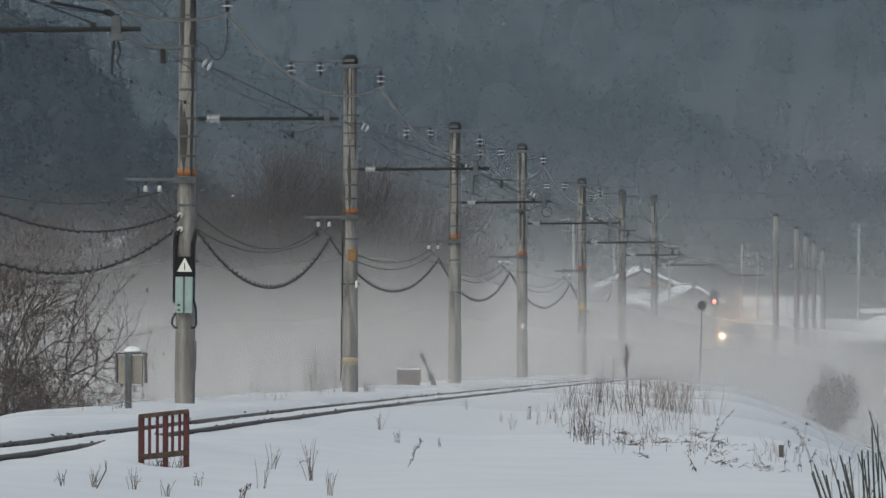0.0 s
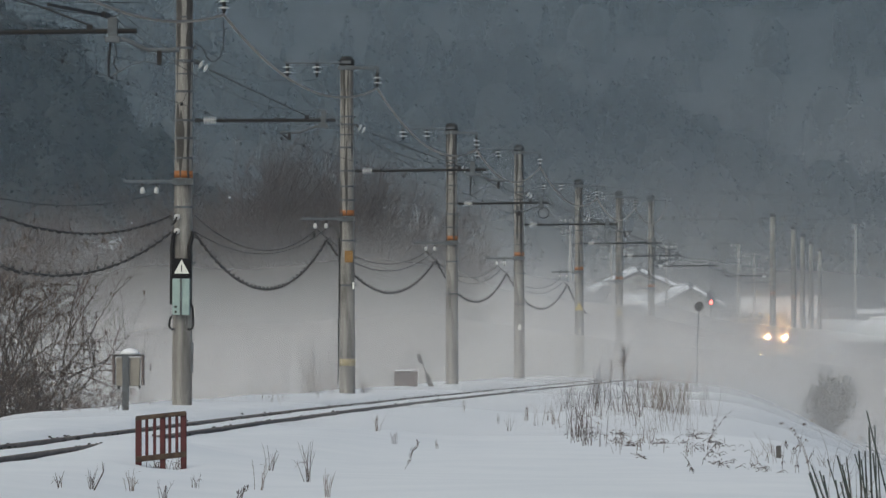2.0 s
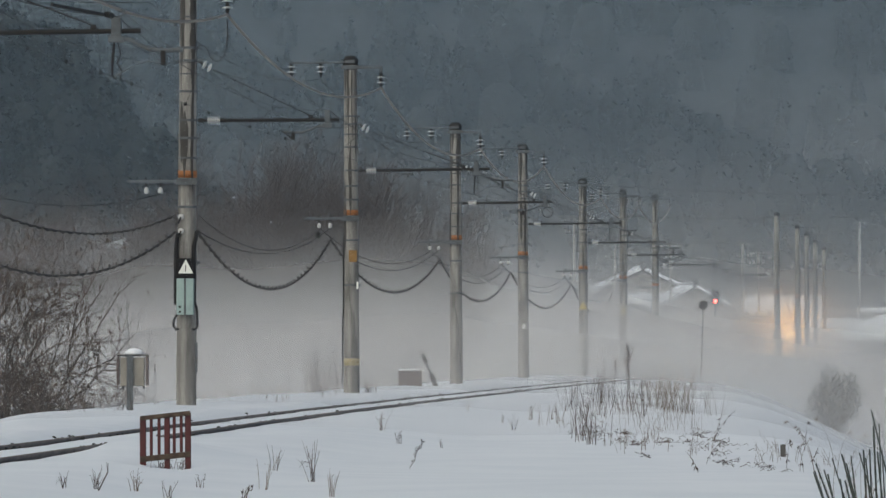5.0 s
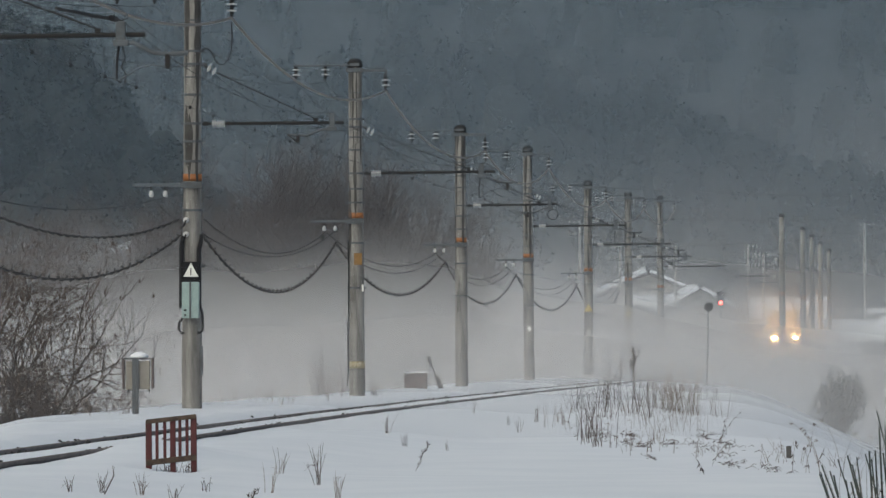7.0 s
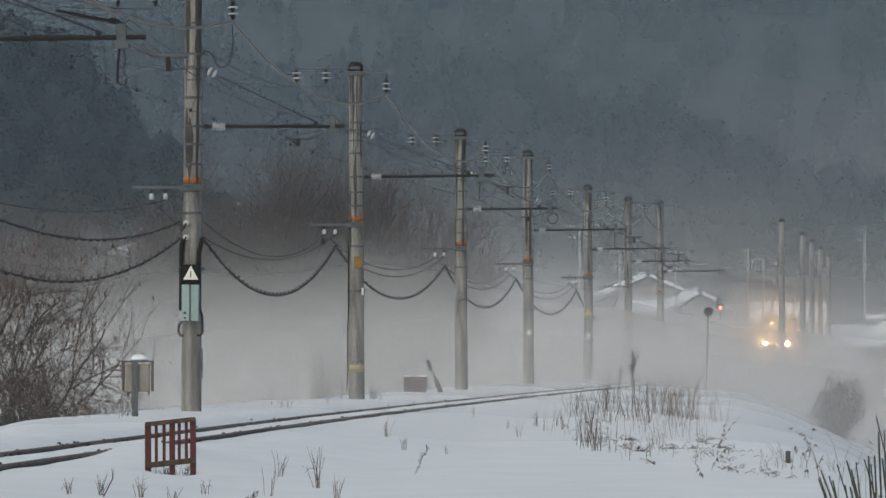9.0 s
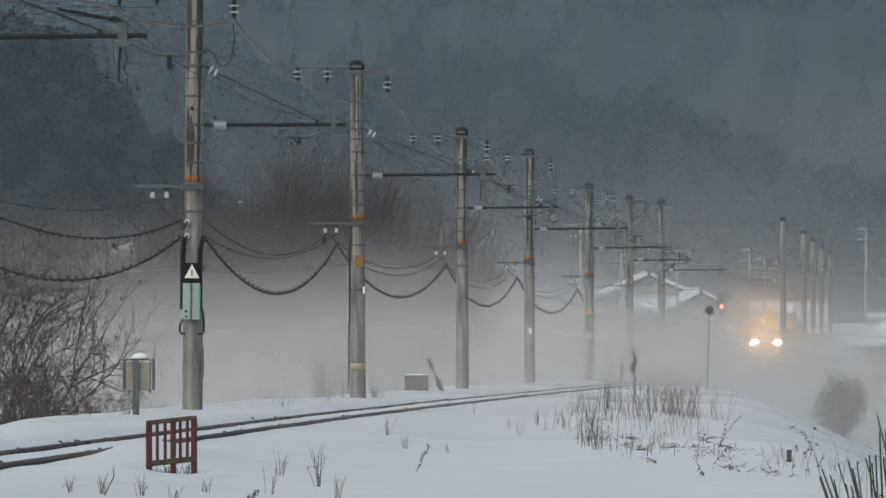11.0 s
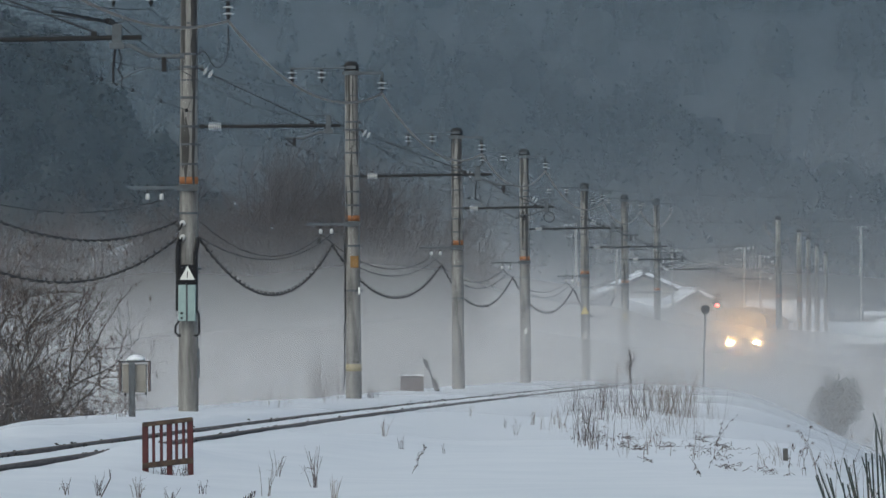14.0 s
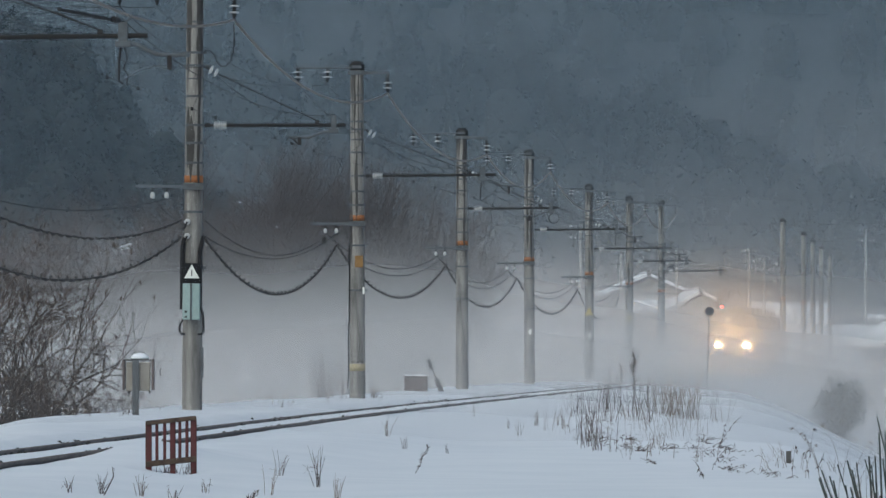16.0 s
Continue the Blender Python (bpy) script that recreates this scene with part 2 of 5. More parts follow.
        return self.add(vs, fs)


def mesh_of(name, geo, material, smooth=False):
    me = bpy.data.meshes.new(name)
    me.from_pydata(geo.v, [], geo.f)
    me.materials.append(material)
    if smooth:
        me.shade_smooth()
    me.update()
    b = bmesh.new()
    b.from_mesh(me)
    bmesh.ops.recalc_face_normals(b, faces=b.faces[:]) if len(me.polygons) < 20000 else None
    b.to_mesh(me)
    b.free()
    return me


def part(name, geo, material, parent, label="", smooth=False):
    ob = new(name, mesh_of(name, geo, material, smooth))
    ob.parent = parent
    return tagged(ob, label)


def thing(name, geo, material, label, category, m=None, group="", kind="", smooth=False):
    ob = new(name, mesh_of(name, geo, material, smooth) if geo else None)
    if m is not None:
        ob.matrix_basis = m
    return tagged(ob, label, category, group, kind)


def ease(a, b, v):
    t = np.clip((v - a) / (b - a), 0, 1)
    return t * t * (3 - 2 * t)


# ---------------------------------------------------------------- the line of the railway
def pole_line(y):
    return 0.06531 * y - 14.56


def track_x(y):
    """The middle of the track at the distance y."""
    off = np.interp(y, [-80, 0, 60, 88, 115, 143, 175, 210, 247, 300], [8.4, 6.0, 4.6, 4.05, 3.55, 3.1, 2.9, 2.8, 2.75, 2.8])
    x = pole_line(y) + off
    over = np.maximum(y - 655, 0)
    return x - np.where(over < 60, 0.0015 * over * over, 0.0015 * 3600 + 0.18 * (over - 60))


def track_z(y):
    """The line climbs gently past the level stretch by the bank."""
    return 0.0026 * max(0.0, min(y, 900) - 425)


def ground_z(x, y):
    """The height of the snow."""
    u = x - track_x(y)
    n1 = noise.noise((x * 0.22, y * 0.10, 0.3))
    n2 = noise.noise((x * 0.9, y * 0.35, 4.1)) * float(ease(6.5, 2.5, abs(u)))
    edge = float(np.interp(y, [0, 50, 70, 100, 150, 300, 400, 900], [3.4, 3.5, 3.9, 4.7, 5.9, 11.2, 17.4, 59]))
    bed = -0.035 + 0.018 * float(ease(125, 190, y)) + 0.02 * n2
    groove = 0.035 * max(0.0, 1 - min(abs(u - 0.535), abs(u + 0.535)) / 0.08)
    right = -0.05 + 0.05 * n1 + 0.02 * n2 + 0.17 * math.exp(-((y - 87.5) / 4.2) ** 2) * math.exp(-((u - 1.2) / 0.55) ** 2)
    right -= 0.20 * float(ease(1.4, 4.0, u)) - 0.05 * n1
    right += 0.24 * math.exp(-((y - 154) / 20) ** 2) * math.exp(-((x - 3.8) / 1.3) ** 2)
    right -= 0.13 * math.exp(-((y - 79.5) / 2.2) ** 2) * math.exp(-((x + 3.0) / 0.35) ** 2)
    left = 0.07 + 0.05 * n1 + 0.03 * n2 + 0.035 * noise.noise((x * 1.3, y * 0.9, 2.2)) * float(ease(-6, -3, u)) - 0.12 * float(ease(-0.95, -0.6, u))
    brink = float(np.interp(y, [90, 104, 128], [1.6, 1.9, 4.0]))
    left -= 1.25 * float(ease(brink, brink + 4.5, -u))
    if u < -0.62:
        z = left
    elif u < 0.62:
        z = bed - groove
    else:
        z = bed + (right - bed) * float(ease(0.62, 1.0, u))
    rough = float(ease(1.8, 2.6, x)) * float(ease(135, 122, y)) * float(ease(80, 90, y))
    z += 0.055 * rough * (abs(noise.noise((x * 1.7, y * 0.22, 5.5))) - 0.25) + 0.012 * noise.noise((x * 0.5, y * 0.16, 9.1)) * float(ease(0.9, 1.6, u))
    fall = float(ease(-0.5, 8.5, x - edge))
    z -= 3.1 * fall * (1 + 0.1 * n1)
    z += 8.5 * float(ease(428, 470, y)) * float(ease(-3, -12, x)) * (0.93 + 0.12 * n1 + 0.24 * noise.noise((x * 0.34, y * 0.03, 7.7)) + 0.08 * noise.noise((x * 1.1, y * 0.1, 3.7)))
    z += 3.6 * float(ease(670, 745, y)) * float(ease(3, 9, abs(u)))
    return z + track_z(y)


# ---------------------------------------------------------------- ground, track and hills
def spread(stops):
    out = []
    for a, b, step in stops:
        out += list(np.arange(a, b, step))
    return out


def build_ground():
    xs = spread([(-900, -300, 100), (-300, -80, 20), (-80, -24, 4), (-24, -12, 0.8), (-12, 14, 0.22), (14, 36, 0.7), (36, 90, 6), (90, 300, 30), (300, 1000, 100)])
    ys = spread([(-400, -60, 40), (-60, 40, 8), (40, 62, 2), (62, 170, 0.45), (170, 300, 1.2), (300, 480, 3), (480, 800, 8), (800, 1400, 60), (1400, 3200, 300)])
    # the fine columns follow the track, so that rails lie in even grooves
    g = Geo()
    for y in ys:
        lean = float(track_x(min(max(y, -60), 800))) if -60 <= y <= 800 else 0
        for x in xs:
            xx = x + lean * max(0.0, 1 - abs(x) / 300)
            g.v.append((xx, y, ground_z(xx, y)))
    w = len(xs)
    for j in range(len(ys) - 1):
        for i in range(w - 1):
            g.f.append((j * w + i, j * w + i + 1, (j + 1) * w + i + 1, (j + 1) * w + i))
    thing("ground", g, SNOW, "snow-covered railway bank and fields", "ground", kind="structure", smooth=True)


def build_track():
    line = thing("railway_track", None, None, "single railway line half buried in snow", "railway track", kind="structure")
    head = [(-0.066, -0.150), (0.066, -0.150), (0.066, -0.140), (0.012, -0.120), (0.012, -0.042), (0.034, -0.034), (0.034, -0.006), (0.028, 0.0),
            (-0.028, 0.0), (-0.034, -0.006), (-0.034, -0.034), (-0.012, -0.042), (-0.012, -0.120), (-0.066, -0.140)]
    ys = list(np.arange(-60, 60, 10)) + list(np.arange(60, 300, 2.5)) + list(np.arange(300, 880, 6))
    for side in (-0.535, 0.535):
        g = Geo()
        for y in ys:
            cx = float(track_x(y)) + side
            g.v += [(cx + a, y, b + track_z(y)) for a, b in head]
        n = len(head)
        for j in range(len(ys) - 1):
            g.f += [(j * n + i, j * n + (i + 1) % n, (j + 1) * n + (i + 1) % n, (j + 1) * n + i) for i in range(n)]
        part("rail", g, RAIL, line, "rusty steel rail")
    # clods of ballast and dirt that show through the snow beside the rails
    rnd, g = random.Random(5), Geo()
    for _ in range(420):
        y = rnd.uniform(74, 230)
        u = rnd.choice((-0.44, -0.66, 0.45)) + rnd.gauss(0, 0.05)
        x = float(track_x(y)) + u
        r = rnd.uniform(0.012, 0.035)
        z = ground_z(x, y)
        g.lathe([(r * 0.7, -r), (r * rnd.uniform(0.8, 1.2), 0), (r * 0.5, r * 0.7)], 5, Matrix.Translation((x, y, z + r * 0.4)) @ Matrix.Rotation(rnd.uniform(0, 3), 4, "Z"))
    part("ballast_stones", g, UNDER, line, "dark ballast stones showing through snow")["kind"] = "stuff"


def crown_form(t, e, a):
    """The radius of a crown at the height e and the angle a; t holds rows of (x, y, z, height, radius, pointed)."""
    taper = np.where(t[:, 5] > 0.5, (1 - e) ** 0.8 * 1.1 + 0.03, np.sqrt(np.clip(1 - (e * 1.5 - 0.55) ** 2, 0.02, 1)))
    return t[:, 4] * taper * (1 + 0.22 * np.sin(3 * a + t[:, 0] * 7) * np.sin(5 * e + t[:, 1]) + 0.12 * np.sin(7 * a + 9 * e))


def foliage(name, trees, seed, tufts, fine):
    """Many far trees: lumpy crowns covered with loose leafy tufts."""
    rng = np.random.default_rng(seed)
    trees = np.array(trees)
    t = np.repeat(trees, tufts, axis=0)
    n = len(t)
    e, a = rng.random(n), rng.uniform(0, 2 * math.pi, n)
    r = crown_form(t, e, a) * rng.uniform(0.84, 1.02, n)
    c = np.stack([t[:, 0] + r * np.cos(a), t[:, 1] + r * np.sin(a), t[:, 2] + t[:, 3] * (0.05 + 0.95 * e)], 1)
    s = (fine * rng.uniform(0.5, 1.4, n))[:, None, None]
    v = (c[:, None, :] + s * rng.normal(0, 0.5, (n, 3, 3))).reshape(-1, 3)
    tris = np.arange(3 * n).reshape(-1, 3)
    rings, turns = 9, 11
    e2, a2 = np.meshgrid(np.linspace(0, 1, rings), np.arange(turns) * 2 * math.pi / turns, indexing="ij")
    e2, a2 = np.tile(e2.ravel(), len(trees)), np.tile(a2.ravel(), len(trees))
    t2 = np.repeat(trees, rings * turns, axis=0)
    r2 = crown_form(t2, e2, a2) * 0.88
    body = np.stack([t2[:, 0] + r2 * np.cos(a2), t2[:, 1] + r2 * np.sin(a2), t2[:, 2] + t2[:, 3] * (0.05 + 0.93 * e2)], 1)
    i, j = np.meshgrid(np.arange(rings - 1), np.arange(turns), indexing="ij")
    q = np.stack([i * turns + j, i * turns + (j + 1) % turns, (i + 1) * turns + (j + 1) % turns, (i + 1) * turns + j], -1).reshape(-1, 4)
    quads = (q[None] + 3 * n + rings * turns * np.arange(len(trees))[:, None, None]).reshape(-1, 4)
    me = bpy.data.meshes.new(name)
    me.from_pydata(np.concatenate([v, body]).tolist(), [], tris.tolist() + quads.tolist())
    me.materials.append(EVERGREEN)
    me.materials.append(HILL_SOIL)
    me.polygons.foreach_set("material_index", [0] * n + [1] * len(quads))
    out = np.stack([0.5 * np.cos(a), 0.5 * np.sin(a), 0.25 + 0.7 * e], 1)
    out /= np.linalg.norm(out, axis=1)[:, None]
    me.shade_smooth()
    me.normals_split_custom_set_from_vertices(np.concatenate([np.repeat(out, 3, axis=0), np.zeros((len(body), 3))]).tolist())
    return me


def build_hill(name, label, y, run, crest, trees, size, seed, snow=0, foot=-3.0, tufts=400, fine=0.3):
    """A wooded slope from y back to its crest; crest holds (x, height)."""
    rnd, cx, cz = random.Random(seed), [c[0] for c in crest], [c[1] for c in crest]

    def height(x, t):
        top = float(np.interp(x, cx, cz))
        return foot + (top - size - foot) * min(1.0, t) ** 0.85 + 0.03 * top * noise.noise((x * 0.05, t * 3, seed)) - max(0.0, t - 1) * 20

    g, cols, rows = Geo(), 70, 14
    for j in range(rows + 1):
        for i in range(cols + 1):
            x = cx[0] + (cx[-1] - cx[0]) * i / cols
            t = 1.4 * j / rows
            g.v.append((x, y + run * t, height(x, t)))
    for j in range(rows):
        g.f += [(j * (cols + 1) + i, j * (cols + 1) + i + 1, (j + 1) * (cols + 1) + i + 1, (j + 1) * (cols + 1) + i) for i in range(cols)]
    thing(name, g, HILL_SOIL, label, "hill", kind="structure", smooth=True)
    # the valley side is thickly wooded, the flanks more thinly
    middle, flanks, s = [], [], Geo()
    lo, hi = max(cx[0], -0.072 * y), min(cx[-1], 0.072 * y)
    for k in range(trees):
        inner = k % 5 != 0
        x, t = (rnd.uniform(lo, hi) if inner else rnd.uniform(cx[0], cx[-1])), rnd.random() ** 0.8 * 1.04
        z, h = height(x, t) - 0.5, size * rnd.uniform(0.65, 1.25)
        tall = rnd.random() < 0.35
        (middle if inner else flanks).append((x, y + run * t, z, h, h * (rnd.uniform(0.16, 0.22) if tall else rnd.uniform(0.3, 0.45)), float(tall)))
        if rnd.random() < snow:
            for _k in range(rnd.randint(2, 5)):
                r = 0.00009 * y * rnd.uniform(0.4, 1.2)
                s.lathe([(r * 0.4, -r * 0.5), (r * rnd.uniform(0.8, 1.6), 0), (r * 0.5, r * 0.6)], 5,
                        Matrix.Translation((x + rnd.gauss(0, 0.06) * size, y + run * t - size * 0.25, z + h * rnd.uniform(0.4, 0.95))) @ Matrix.Rotation(rnd.uniform(-0.7, 0.7), 4, "Y"))
    for stand, many, grain in ((middle, tufts, fine), (flanks, tufts // 6, fine * 2.4)):
        tagged(new("forest", foliage("forest", stand, seed, many, grain)), "dark evergreen forest on a hillside", "forest", kind="stuff")
    if s.v:
        thing("snow_clumps", s, SNOW, "small clumps of snow caught in forest trees", "snow", kind="stuff")


def build_hills():
    build_hill("hill_near", "wooded hill slope rising behind the fields", 560, 70,
               [(-110, 52), (-64, 44), (-31.2, 28), (-28.3, 24), (-23.6, 20), (-17.4, 15), (-10.7, 10.5), (-5, 8.0), (-1, 3), (2, 0)], 620, 4.2, 11, 0.02, -3.0, 480, 0.30)
    build_hill("hill_middle", "wooded hill in grey haze", 940, 110,
               [(-190, 62), (-90, 55), (-22, 47), (-12, 46), (-6, 47.5), (5, 49), (13, 45), (20, 41), (32, 39.5), (40, 35), (48, 31), (60, 28), (90, 24), (200, 20)], 520, 8, 12, 0.004, -3.0, 480, 0.38)
    build_hill("hill_far", "high wooded mountain side in haze", 1500, 500, [(-420, 190), (-150, 180), (0, 175), (150, 165), (420, 170)], 520, 13, 13, 0.03, -3.0, 480, 0.55)


# veils of valley mist: distance, thickness low, haze above, foot, crown, fall towards the east
VEILS = ((117, 0.08, 0.005, 0.3, 3.2, 0.0), (152, 0.12, 0.005, 0.3, 3.5, 0.0), (200, 0.22, 0.009, 0.3, 4.5, 0.0), (246, 0.26, 0.018, 0.6, 4.6, 0.06),
         (286, 0.45, 0.024, 0.6, 4.8, 0.11), (332, 0.58, 0.026, 0.8, 8.2, 0.19), (377, 0.40, 0.024, 1.0, 8.0, 0.17), (424, 0.60, 0.022, 2.0, 11.5, 0.21), (478, 0.17, 0.016, 0.5, 6.5, 0.06),
         (548, 0.17, 0.040, 0.5, 7.0, 0.05), (632, 0.20, 0.03, 0.5, 8.0, 0.03), (735, 0.22, 0.040, 0.5, 9.0, 0.0), (880, 0.36, 0.085, 2.0, 30.0, 0.0), (1300, 0.30, 0.05, 5.0, 60.0, 0.0))


def build_mist():
    for i, (y, thick, thin, foot, crown, lean) in enumerate(VEILS):
        g, n = Geo(), 24
        half, top = 0.085 * y + 6, 0.066 * y + 5
        for k in range(n + 1):
            w = -1 + 2 * k / n
            bow = 3.0 * math.sin(2.3 * w + i)
            g.v += [(half * w, y + 0.2 * bow, -3.2), (half * w, y + 0.2 * bow, top)]
        g.f += [(2 * k, 2 * k + 2, 2 * k + 3, 2 * k + 1) for k in range(n)]
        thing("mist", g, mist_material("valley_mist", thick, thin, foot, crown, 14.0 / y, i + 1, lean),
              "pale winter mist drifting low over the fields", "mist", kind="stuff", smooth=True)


# ---------------------------------------------------------------- line poles; x is the way to the track, z = 0 the rail top
def disc_insulator(parent, x, z, up=True):
    """Two porcelain discs on a dark pin, hanging from z."""
    g = Geo()
    for k in (0.14, 0.27):
        g.lathe([(0.03, z - k - 0.02), (0.105, z - k - 0.012), (0.11, z - k - 0.002), (0.04, z - k + 0.018)], 12, Matrix.Translation((x, 0, 0)))
    ins = part("insulator", g, CERAMIC, parent, "white porcelain disc insulators", True)
    part("insulator_pin", Geo().tube([(x, 0, z), (x, 0, z - 0.10), (x, 0, z - 0.36)], [0.042, 0.042, 0.042], 8).box((x, 0, z - 0.38), (0.05, 0.06, 0.07), 0.012), DARK_STEEL, ins)


def ribbed_insulator(parent, a, b, z, ribs=6, r=0.085):
    """A level ribbed porcelain insulator from a to b."""
    prof, n = [], ribs
    for k in range(n):
        h = (b - a) * k / n
        w = (b - a) / n
        prof += [(0.03, h), (0.03, h + w * 0.3), (r, h + w * 0.45), (r, h + w * 0.62), (0.03, h + w * 0.8)]
    g = Geo().lathe(prof, 10, Matrix.Translation((a, 0, z)) @ Matrix.Rotation(radians(90), 4, "Y"))
    part("insulator", g, CERAMIC, parent, "white ribbed porcelain insulator", True)


def clamp(parent, z, r, lug=0.0):
    g = Geo().lathe([(r + 0.004, z - 0.024), (r + 0.012, z - 0.02), (r + 0.012, z + 0.02), (r + 0.004, z + 0.024)], 16)
    g.box((r + 0.035 + lug / 2, 0, z), (0.07 + lug, 0.05, 0.05), 0.01)
    g.box((-r - 0.03, 0, z), (0.05, 0.04, 0.045), 0.01)
    part("clamp", g, STEEL, parent)


def shaft_r(z):
    return 0.205 - 0.0045 * (z + 0.4)


def build_pole(kind, top=8.5, seed=0, sooty=False):
    """kind: 'pull' or 'push' for the registration arm of the overhead line."""
    rnd = random.Random(seed)
    p = thing("railway_pole", None, None, "weathered concrete overhead-line pole with steel bracket", "pole", group="overhead line poles")
    zs = [-0.6 + (top + 0.5) * k / 40 for k in range(41)]
    g = Geo().lathe([(shaft_r(z) + rnd.uniform(-0.003, 0.003), z) for z in zs], 22)
    part("shaft", g, CONCRETE, p, smooth=True)
    # dark wet streaks that run down from the top, ragged and tapering
    g = Geo()
    for k in range(7):
        mid, broad = rnd.uniform(-150, -20), rnd.uniform(9, 26)
        z1 = top - 0.14 if k < 4 else rnd.uniform(5.5, 7.6)
        z0 = z1 - rnd.uniform(0.5, 2.6)
        if sooty and k == 0:
            mid, broad, z0 = -48, 34, 5.8
        n, k0 = 4, len(g.v)
        for j in range(19):
            t = j / 18
            z = z0 + (z1 - z0) * t
            fat = (min(1, 0.10 + 1.3 * t) if k < 4 else math.sin(math.pi * t) ** 0.7 + 0.02) * (0.75 + 0.5 * noise.noise((z * 3.1, mid, seed)))
            for i in range(n + 1):
                w = radians(mid + 9 * noise.noise((z * 1.3, seed, mid)) + broad * fat * (i / n - 0.5) * 2)
                rr = shaft_r(z) + 0.0045
                g.v.append((rr * math.cos(w), rr * math.sin(w), z))
        g.f += [(k0 + j * (n + 1) + i, k0 + j * (n + 1) + i + 1, k0 + (j + 1) * (n + 1) + i + 1, k0 + (j + 1) * (n + 1) + i) for j in range(18) for i in range(n)]
    part("streak", g, STAIN, p, "dark wet streaks", True)
    r = shaft_r(top)
    part("cap", Geo().lathe([(r + 0.02, top - 0.16), (r + 0.028, top - 0.15), (r + 0.028, top - 0.03), (r + 0.012, top), (r * 0.8, top + 0.055), (r * 0.4, top + 0.075)], 18), DARK_STEEL, p, "dark steel pole cap", True)
    part("cap_band", Geo().box((0, -r - 0.03, top - 0.085), (r * 1.5, 0.012, 0.075), 0.004), STEEL, p)
    # feeder arms
    part("feeder_arm", Geo().box((0.31, -0.12, top - 0.235), (1.02, 0.07, 0.075), 0.012).box((0.80, -0.12, top - 0.30), (0.055, 0.06, 0.14), 0.01), STEEL, p)
    part("feeder_arm", Geo().tube([(-1.56, -0.1, top - 0.10), (0.0, -0.1, top - 0.10)], 0.028, 8).box((0, -0.13, top - 0.23), (2 * r + 0.12, 0.1, 0.11), 0.012), STEEL, p)
    for x, z in ((0.78, top - 0.34), (-0.76, top - 0.06), (-1.51, top - 0.06)):
        disc_insulator(p, x, z)
    for z in (7.15, 6.88, 6.3, 5.7, 5.42, 4.98, 4.02, 2.9):
        clamp(p, z - rnd.uniform(0, 0.12) * (z not in (6.88, 5.7)), shaft_r(z), 0.05 if z in (6.88, 5.7) else 0)
    for z in (7.75, 6.62):
        part("strap", Geo().lathe([(shaft_r(z) + 0.002, z - 0.02), (shaft_r(z) + 0.007, z), (shaft_r(z) + 0.002, z + 0.02)], 16), STEEL, p)
    part("orange_band", Geo().lathe([(shaft_r(4.6) + 0.004, 4.56), (shaft_r(4.6) + 0.0045, 4.70)], 22), ORANGE, p, "faded orange painted band", True)
    # telecom arm on the far side from the track
    part("telecom_arm", Geo().box((-0.55, -0.18, 4.48), (1.25, 0.06, 0.06), 0.012).box((0, -0.2, 4.48), (0.44, 0.05, 0.13), 0.012), STEEL, p, "blue-grey steel cross-arm")
    for x in (-0.80, -0.52):
        ins = part("insulator", Geo().lathe([(0.025, 4.24), (0.044, 4.25), (0.046, 4.31), (0.036, 4.34), (0.02, 4.37)], 10, Matrix.Translation((x, -0.18, 0))), CERAMIC, p, "white porcelain pin insulator", True)
        part("insulator_pin", Geo().tube([(x, -0.18, 4.36), (x, -0.18, 4.56)], 0.022, 6), DARK_STEEL, ins)
    # bracket over the track
    reach = 3.02 if kind == "pull" else 3.55
    part("bracket_root", Geo().tube([(0.2, 0, 5.7), (0.40, 0, 5.7)], 0.028, 8).box((0.27, 0, 5.7), (0.1, 0.06, 0.09), 0.012), DARK_STEEL, p)
    ribbed_insulator(p, 0.39, 0.65, 5.7)
    part("bracket_tube", Geo().tube([(0.64, 0, 5.7), (reach, 0, 5.72)], [0.036, 0.036], 10), DARK_STEEL, p, "dark steel bracket tube")
    part("stay_rod", Geo().tube([(0.24, 0, 6.86), (0.30, 0, 6.82)], 0.02, 6).tube([(0.50, 0, 6.70), (reach * 0.81, 0, 5.80)], 0.014, 6).box((reach * 0.81, 0, 5.77), (0.09, 0.05, 0.09), 0.012), DARK_STEEL, p)
    for x in (0.33, 0.43):
        m = Matrix.Translation((x, 0, 6.80 - (x - 0.33) * 0.6)) @ Matrix.Rotation(radians(118), 4, "Y")
        part("insulator", Geo().lathe([(0.03, -0.03), (0.09, -0.01), (0.095, 0.005), (0.03, 0.03)], 12, m), CERAMIC, p, "white porcelain disc insulator", True)
    if kind == "pull":
        hx = 2.78
        part("registration_bracket", Geo().box((hx, 0, 5.74), (0.11, 0.09, 0.34), 0.015).box((hx, 0, 5.60), (0.2, 0.1, 0.09), 0.012).tube([(hx - 0.07, 0, 5.97), (hx - 0.09, 0, 5.92), (hx, 0, 5.90), (hx + 0.09, 0, 5.92), (hx + 0.07, 0, 5.97)], 0.012, 5), STEEL, p)
        part("registration_arm", Geo().tube([(hx + 0.05, 0, 5.60), (hx - 0.2, 0, 5.58), (hx - 0.5, 0, 5.46), (hx - 0.85, 0, 5.47)], 0.028, 8), STEEL, p)
        part("wire_clip", Geo().box((hx - 0.68, 0, 5.40), (0.07, 0.06, 0.16), 0.01), DARK_STEEL, p)
        part("steady_arm", Geo().tube([(hx - 0.9, 0, 5.50), (hx - 0.82, 0, 5.44), (hx - 0.68, 0, 5.33)], 0.018, 6), DARK_STEEL, p)
    else:
        hx = 3.20
